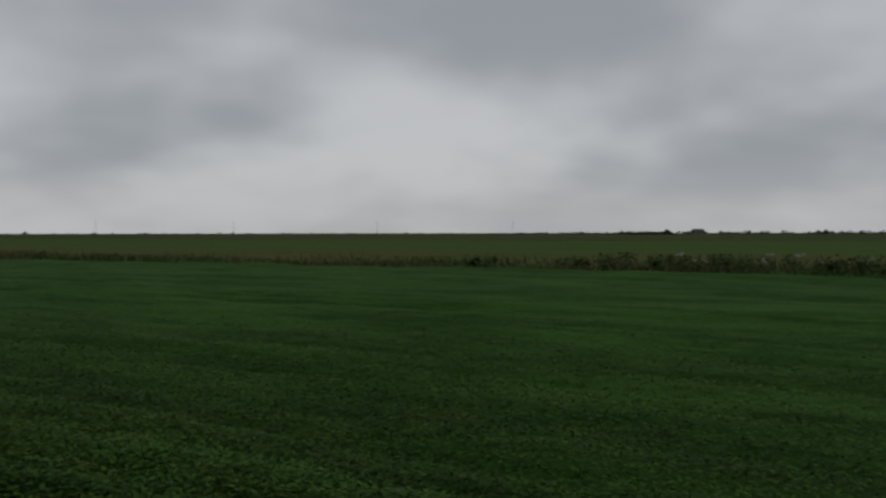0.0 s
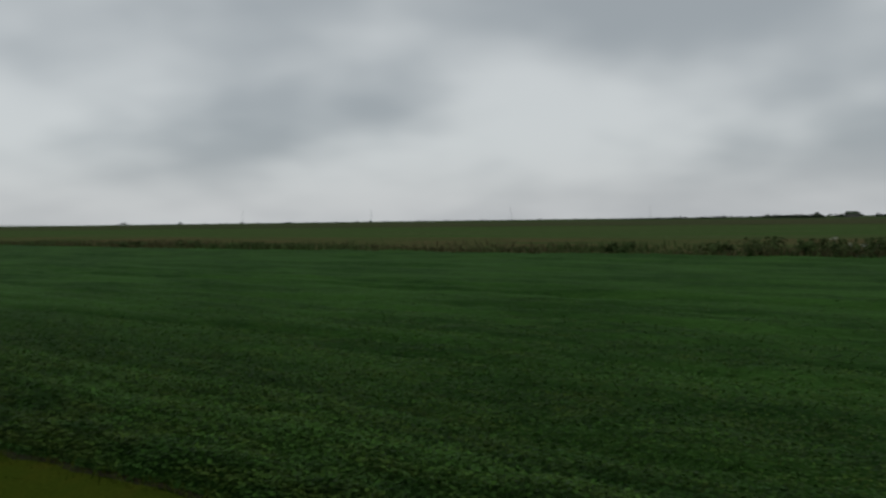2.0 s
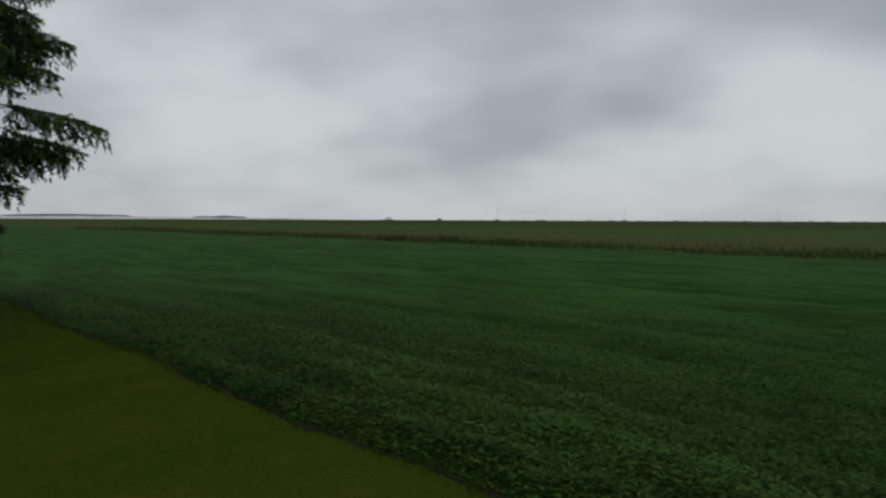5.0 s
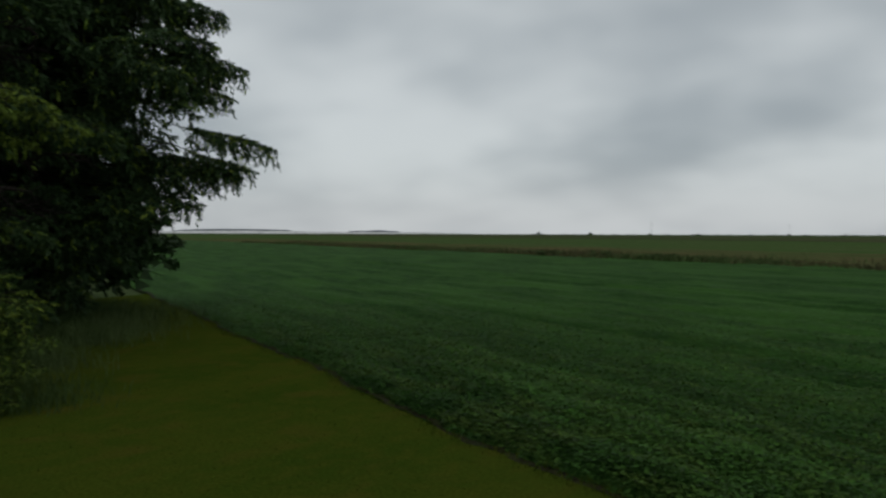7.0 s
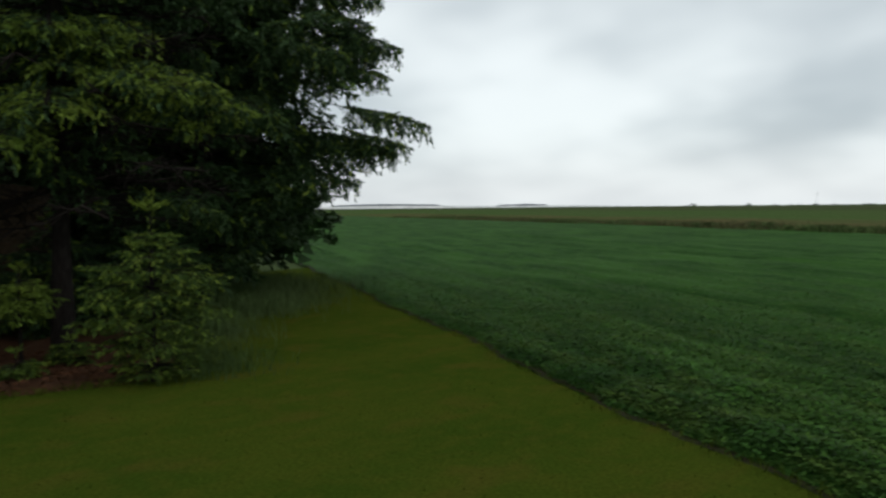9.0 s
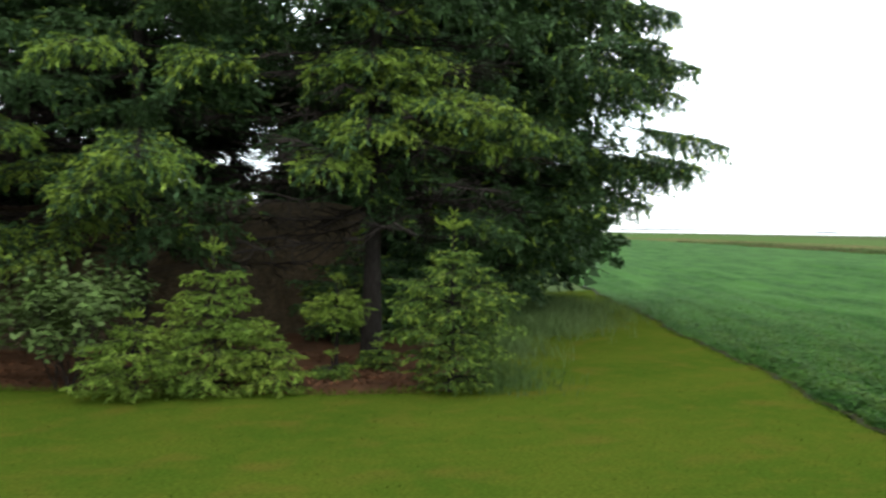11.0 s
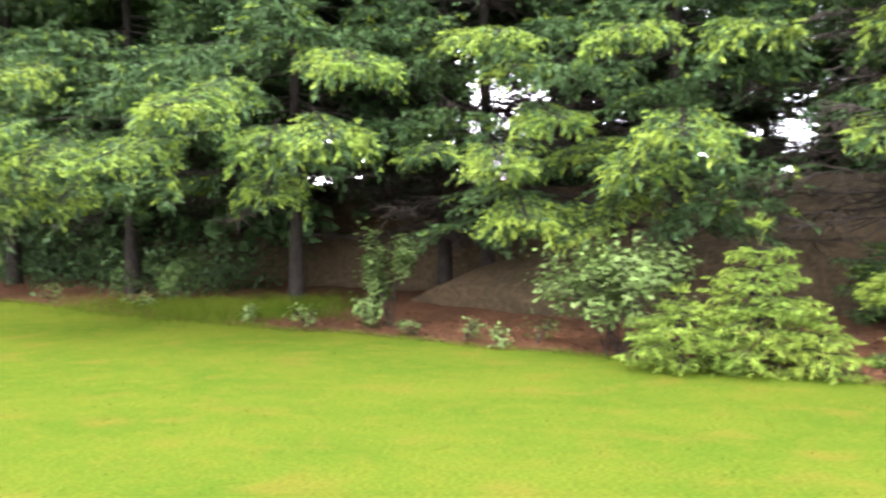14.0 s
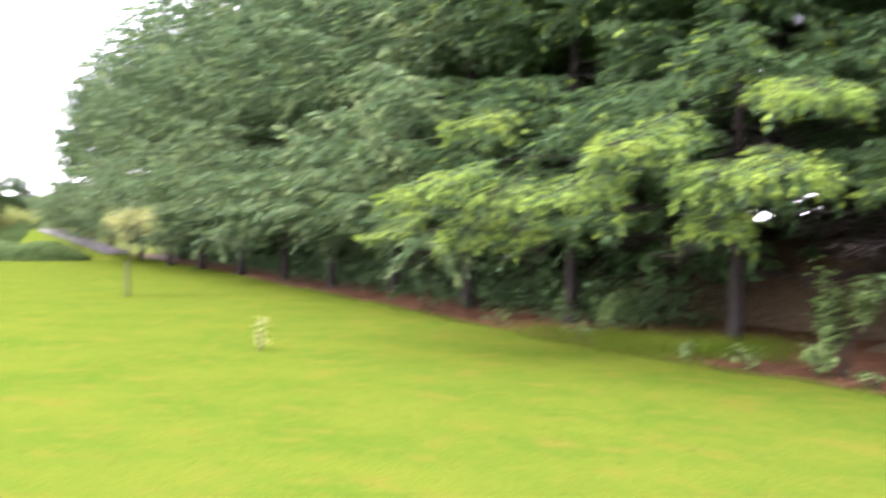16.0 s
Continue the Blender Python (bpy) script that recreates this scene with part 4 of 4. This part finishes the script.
staked_tree(-12.9, -19.2)

# ---------------------------------------------------------------- garden end: mound, drive, low hedge, far conifer
def mound_place(u, n):
    x, y = -40 + u, -80 + n
    r = np.sqrt((u / 20) ** 2 + (n / 15) ** 2)
    z = 4.9 * np.clip(1 - r ** 2, 0, 1) ** 0.8 + 0.15 * wobble(u, n, 5, 40) - 0.25
    return np.stack([x, y, z], 1)


v, f = sheet(np.arange(-20, 24.1, 0.8), np.arange(-16, 16.1, 0.8), mound_place)
tagged(part("mound", v, f, M_PALEHILL, smooth=True), "pale grassy mound behind the lawn", "mound", kind="structure")


def drive_place(u, n):
    """From the end of the bed up to the mound, in two legs."""
    x = np.where(u < 1, -29.2 - 2.3 * u, -31.5 - 0.8 * (u - 1)) + n * (0.95 - 0.1 * u)
    y = np.where(u < 1, -45.4 - 10.8 * u, -56.2 - 6.5 * (u - 1)) - n * 0.25
    z = 0.5 + 1.0 * u + 0.15 * np.sin(u * 1.5) + 0.02 * wobble(x, y, 2, 41)
    return np.stack([x, y, z], 1)


v, f = sheet(np.linspace(-0.1, 1.12, 24), np.linspace(-0.85, 0.85, 7), drive_place)
tagged(part("drive", v, f[:, ::-1], M_DRIVE, smooth=True), "greyish gravel drive climbing beside the trees", "drive", kind="structure")
v, f = sheet(np.linspace(-0.6, 1.2, 24), np.linspace(-3.2, 3.2, 15), lambda u, n: drive_place(u, n) - np.stack([0 * u, 0 * u, 0.05 + np.clip(np.abs(n) - 0.9, 0, 9) * (0.75 + 0.3 * u)], 1))
tagged(part("drive_bank", v, f[:, ::-1], M_LAWN, smooth=True), "grassy shoulder under the gravel drive", "bank", kind="structure")


def low_hedge(x, y, length, depth, height, turn, seed):
    g = np.random.default_rng(seed)
    n = 5000
    a, t = g.uniform(0, 3.1416, n), g.uniform(-1, 1, n)
    k = np.sqrt(np.clip(1 - (np.abs(t) ** 4), 0.05, 1)) * g.uniform(0.75, 1.03, n)
    P = np.stack([t * length / 2, np.cos(a) * depth / 2 * k, np.abs(np.sin(a)) ** 0.6 * height * k * (1 + 0.1 * np.sin(t * 9))], 1)
    N = unit(np.stack([0.3 * t, np.cos(a), np.sin(a) + 0.3], 1))
    thing = tagged(new("low_hedge"), "low rounded green hedge at the end of the lawn", "hedge")
    tagged(part("foliage", *leaves(P, N, np.full(n, 0.2), g), M_HEDGE, thing), kind="stuff")
    core = bmesh.new()
    bmesh.ops.create_uvsphere(core, u_segments=18, v_segments=10, radius=1)
    for q in core.verts:
        q.co = Vector((q.co.x * length * 0.47, q.co.y * depth * 0.42, max(0, q.co.z) ** 0.7 * height * 0.85))
    part_bm("inner_growth", core, M_DITCH, thing)
    thing.location, thing.rotation_euler = (x, y, 0), (0, 0, turn)


low_hedge(-23.6, -46.9, 8.6, 2.2, 1.05, radians(-28), 95)
low_hedge(-34.2, -64.5, 4.0, 2.0, 2.3, radians(-28), 96)

pine = old_spruce("spruce_tree", "distant dark conifer on the grassy mound", 97, 6.2, 4.2, 0.0, 0.5, 1.9, 0.05, 8, 3.0, 1.0, -2, base=(-33.4, -67.4), step=0.3, shoot=0.3, k=4, wide=0.2, group="far conifers")
pine.location.z = 2.2

# ---------------------------------------------------------------- ditch growth beyond the crop
rng = np.random.default_rng(101)
n_blades = 26000
u = rng.uniform(-45, 130, n_blades)
n = 28.5 + np.abs(rng.normal(0, 4.5, n_blades))
x, y = crop_xy(u, n)
tall = 0.30 + 0.24 * np.clip(wobble(u, n, 9, 50), -0.8, 1.5) + 0.16 * np.clip((14 - u) / 12, 0, 1)
pick = wobble(u * 0.5, n, 9, 51) + 0.3 * rng.normal(0, 1, n_blades) + np.clip((u - 14) / 40, -0.5, 0.3) > 0.15
P = np.stack([x, y, 0 * x], 1)
tagged(part("ditch_grass", *blades(P[~pick], tall[~pick], 0.09, rng, 0.5), M_DITCH), "dark rough grass along the ditch", "grass", kind="stuff")
tagged(part("sedge", *blades(P[pick], tall[pick] * 1.05, 0.08, rng, 0.5), M_REED), "brownish sedge along the ditch", "sedge", kind="stuff")
for i, (uu, nn, w, h) in enumerate([(42.5, 33.4, 1.9, 0.62), (47.5, 33.0, 1.6, 0.5), (37.0, 33.2, 1.8, 0.5), (51.5, 33.4, 1.5, 0.45), (13.5, 33.6, 1.2, 0.6), (9.6, 33.4, 1.6, 0.7), (7.6, 33.0, 1.8, 0.8),
                                    (5.6, 32.8, 1.6, 0.75), (3.2, 32.2, 1.8, 0.8), (0.6, 31.9, 2.0, 0.85), (-2.0, 31.8, 1.9, 0.8), (-5.0, 31.9, 2.0, 0.85), (-8.5, 32.0, 2.2, 0.9), (70, 33, 1.6, 0.5), (76, 33.6, 1.8, 0.5),
                                    (60, 33.4, 1.6, 0.4), (-13, 32.2, 2.2, 0.9)]):
    x, y = crop_xy(uu, nn - 2.9)
    leafy_shrub("ditch_shrub", "low dark shrub in the ditch growth", 110 + i, float(x), float(y), h * (0.95 if uu < 8 else 0.85), w * 0.75, 500, 0.15, M_DITCH, 8, "shrub", "shrubs along the ditch", rise=0.4)
for i in range(34):
    uu, nn, h = rng.uniform(-16, 5.5), 28.6 + abs(rng.normal(0, 0.6)), rng.uniform(0.45, 0.85)
    x, y = crop_xy(uu, nn)
    fl = tagged(new("cow_parsley"), "tall wild plant with a flat white flower head", "wildflower", "wildflowers along the ditch")
    part("stem", *tubes([((0, 0, 0), (rng.normal(0, 0.05), rng.normal(0, 0.05), h), 0.012, 0.008)], 4), M_DITCH, fl)
    P = np.stack([rng.normal(0, 0.06, 26), rng.normal(0, 0.06, 26), h + rng.normal(0, 0.03, 26)], 1)
    tagged(part("flower_head", *leaves(P, np.array([[0, 0, 1.0]]) * np.ones((26, 1)), np.full(26, 0.055), rng, 0.9), M_FLOWER, fl, "creamy white flower head"), kind="stuff")
    fl.location = (float(x), float(y), 0)

# ---------------------------------------------------------------- far distance
rng = np.random.default_rng(121)


def far_clump(P, centre, w, h, count):
    q = rng.normal(0, 1, (count, 3))
    q = unit(q) * rng.uniform(0.4, 1, (count, 1)) ** 0.5
    q[:, 2] = np.abs(q[:, 2])
    P.append(np.array([centre[0], centre[1], 0]) + q * [w / 2, w / 2, h])


P = []
for t in np.linspace(0, 1, 150):
    b = Vector((45, 899)).lerp(Vector((640, 700)), t)
    j = rng.uniform(-25, 25)
    far_clump(P, (b.x + j, b.y + j), rng.uniform(6, 16), rng.uniform(1.2, 3.2) * (0.5 + 0.7 * min(1, t * 3)), 26)
for t in np.linspace(0, 1, 60):
    b = Vector((-760, 1290)).lerp(Vector((60, 1180)), t)
    far_clump(P, (b.x + rng.uniform(-20, 20), b.y + rng.uniform(-20, 20)), rng.uniform(5, 14), rng.uniform(0.8, 2.2), 14)
P = np.concatenate(P)
tagged(part("far_woods", *leaves(P, rng.normal(0, 1, P.shape), np.full(len(P), 1.8), rng, 0.9), M_FARWOOD), "low dark trees and scrub along the horizon", "woodland", kind="stuff")
P = []
for t in np.linspace(0, 1, 14):
    far_clump(P, (150 + 31 * t, 684 - 7 * t), 5.5, 2.4, 60)
P = np.concatenate(P)
tagged(part("far_copse", *leaves(P, rng.normal(0, 1, P.shape), np.full(len(P), 1.3), rng, 0.9), M_FARWOOD), "dark block of trees on the horizon", "copse", kind="stuff")
for x, y, w, h in [(-661, 1347, 9, 4.5), (-740, 1305, 12, 5.5), (-567, 1385, 6, 3.0), (-358, 1452, 5, 3.0), (205, 780, 6, 4.5), (335, 745, 5, 4.0)]:
    tree = tagged(new("far_tree"), "small dark tree standing on the horizon", "tree", "trees on the horizon")
    part("trunk", *tubes([((0, 0, 0), (0.1, 0, h * 0.5), 0.25, 0.12)], 6), M_BARK, tree)
    P = []
    far_clump(P, (0, 0), w, h * 0.8, 90)
    P = np.concatenate(P) + [0, 0, h * 0.2]
    tagged(part("crown", *leaves(P, rng.normal(0, 1, P.shape), np.full(len(P), 1.4), rng, 0.9), M_FARWOOD, tree), kind="stuff")
    tree.location = (x, y, 0)

house = tagged(new("farmhouse"), "distant low farmhouse with a dark roof", "house")
bm = bmesh.new()
bmesh.ops.create_cube(bm, size=1, matrix=Matrix.Translation((0, 0, 1.3)) @ Matrix.Diagonal((11, 6, 2.6, 1)))
part_bm("wall", bm, M_WALLFAR, house)
bm = bmesh.new()
q = [bm.verts.new(p) for p in ((-5.8, -3.4, 2.5), (5.8, -3.4, 2.5), (5.8, 3.4, 2.5), (-5.8, 3.4, 2.5), (-5.8, 0, 5.0), (5.8, 0, 5.0))]
for ids in ((0, 1, 5, 4), (2, 3, 4, 5), (0, 4, 3), (1, 2, 5), (3, 2, 1, 0)):
    bm.faces.new([q[i] for i in ids])
part_bm("roof", bm, M_FARWOOD, house)
house.location, house.rotation_euler = (232, 775, 0), (0, 0, radians(20))


def mast(x, y, height):
    """A lattice mast: four legs, ring braces, diagonals and three pairs of arms."""
    thing = tagged(new("power_mast"), "slender steel lattice mast on the horizon", "mast", "masts on the horizon")
    legs = [(1, 1), (1, -1), (-1, -1), (-1, 1)]

    def at_leg(i, z):
        k = 1.5 * (1 - z / height) + 0.25
        return (legs[i % 4][0] * k, legs[i % 4][1] * k, z)

    for i in range(4):
        part("leg", *tubes([(at_leg(i, 0), at_leg(i, height), 0.04, 0.03)], 4), M_STEEL, thing)
    lace = []
    for z in np.linspace(0, height * 0.95, 9):
        for i in range(4):
            lace += [(at_leg(i, z), at_leg(i + 1, z), 0.02, 0.02), (at_leg(i, z), at_leg(i + 1, min(height, z + height * 0.118)), 0.02, 0.02)]
    part("lacing", *tubes(lace, 3), M_STEEL, thing)
    for z, w in ((0.78, 3.0), (0.88, 2.4), (0.98, 1.6)):
        part("arm", *tubes([((-w, 0, z * height), (w, 0, z * height), 0.05, 0.05)], 4), M_STEEL, thing)
    thing.location = (x, y, 0)
    return thing


steel = mast(-567, 1389, 22)
for x, y in ((-358, 1456), (-116, 1495), (122, 1490)):
    copy_thing(steel, pose(x, y, 0, 0, 0, 12))

# pale flats and low dark coast
def coast(name, a, b, z0, z1, mat, label, seed):
    g = np.random.default_rng(seed)
    us = np.linspace(0, 1, 60)
    h = (0.75 + 0.25 * wobble(us * 100, us * 0, 40, seed)) * np.clip(np.minimum(us, 1 - us) * 8, 0.05, 1)
    a, b = np.array(a, float), np.array(b, float)
    p = a + (b - a) * us[:, None]
    back_ = unit(p) * 60
    v = np.concatenate([np.c_[p, np.full(60, z0)], np.c_[p + back_ * 0.5, z0 + h * (z1 - z0)], np.c_[p + back_, np.full(60, z0)]])
    i = np.arange(59)
    f = np.concatenate([np.stack([i, i + 1, i + 61, i + 60], 1), np.stack([i + 60, i + 61, i + 121, i + 120], 1)])
    tagged(part(name, v, f, mat, smooth=True), label, "coast", kind="structure")


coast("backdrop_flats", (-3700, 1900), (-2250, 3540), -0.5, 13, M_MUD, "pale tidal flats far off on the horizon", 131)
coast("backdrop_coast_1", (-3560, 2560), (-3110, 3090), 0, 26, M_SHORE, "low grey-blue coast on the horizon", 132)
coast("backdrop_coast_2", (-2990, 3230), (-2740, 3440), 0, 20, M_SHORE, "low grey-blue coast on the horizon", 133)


# ---------------------------------------------------------------- dark leaf mass under the spruces, border grass
rng = np.random.default_rng(141)
# leaf mass added to darken the band where the crowns shade the ground
s_, n_ = rng.uniform(S0 + 11, BS[-1] - 3, 30000), rng.normal(2.9, 0.9, 30000)
p, _ = bed_surface(s_, n_)
hgt = np.abs(rng.normal(0, 0.75, 30000)).clip(0, 1.9) * (0.8 + 0.3 * wobble(s_, n_, 6, 60))
P = np.stack([p[:, 0], p[:, 1], 0.05 + hgt], 1)
tagged(part("undergrowth", *leaves(P, rng.normal(0, 1, P.shape), np.full(len(P), 0.13), rng, 0.4), M_NEEDLE), "dark leaf mass standing in for the shade beneath the row of spruces", "undergrowth", kind="stuff")
u_ = rng.uniform(-12, 20, 3000)
x, y = crop_xy(u_, edge_of(u_) + rng.normal(-0.05, 0.05, 3000))
P = np.stack([x, y, 0 * x], 1)
tagged(part("border_grass", *blades(P, 0.04 + 0.05 * np.clip(wobble(u_, u_ * 0, 2, 61), 0, 1), 0.006, rng, 0.8), M_BLADE), "uncut grass along the lawn's border with the crop", "grass", kind="stuff")
s_ = rng.uniform(S0 - 0.5, S0 + 24, 5200)
p, _ = bed_surface(s_, rng.normal(-0.02, 0.06, 5200))
P = np.stack([p[:, 0], p[:, 1], 0 * s_], 1)
tagged(part("border_grass", *blades(P, 0.05 + 0.05 * np.clip(wobble(s_, s_ * 0, 2, 62), 0, 1), 0.007, rng, 0.7), M_BLADE), "uncut grass along the bed's border", "grass", kind="stuff")
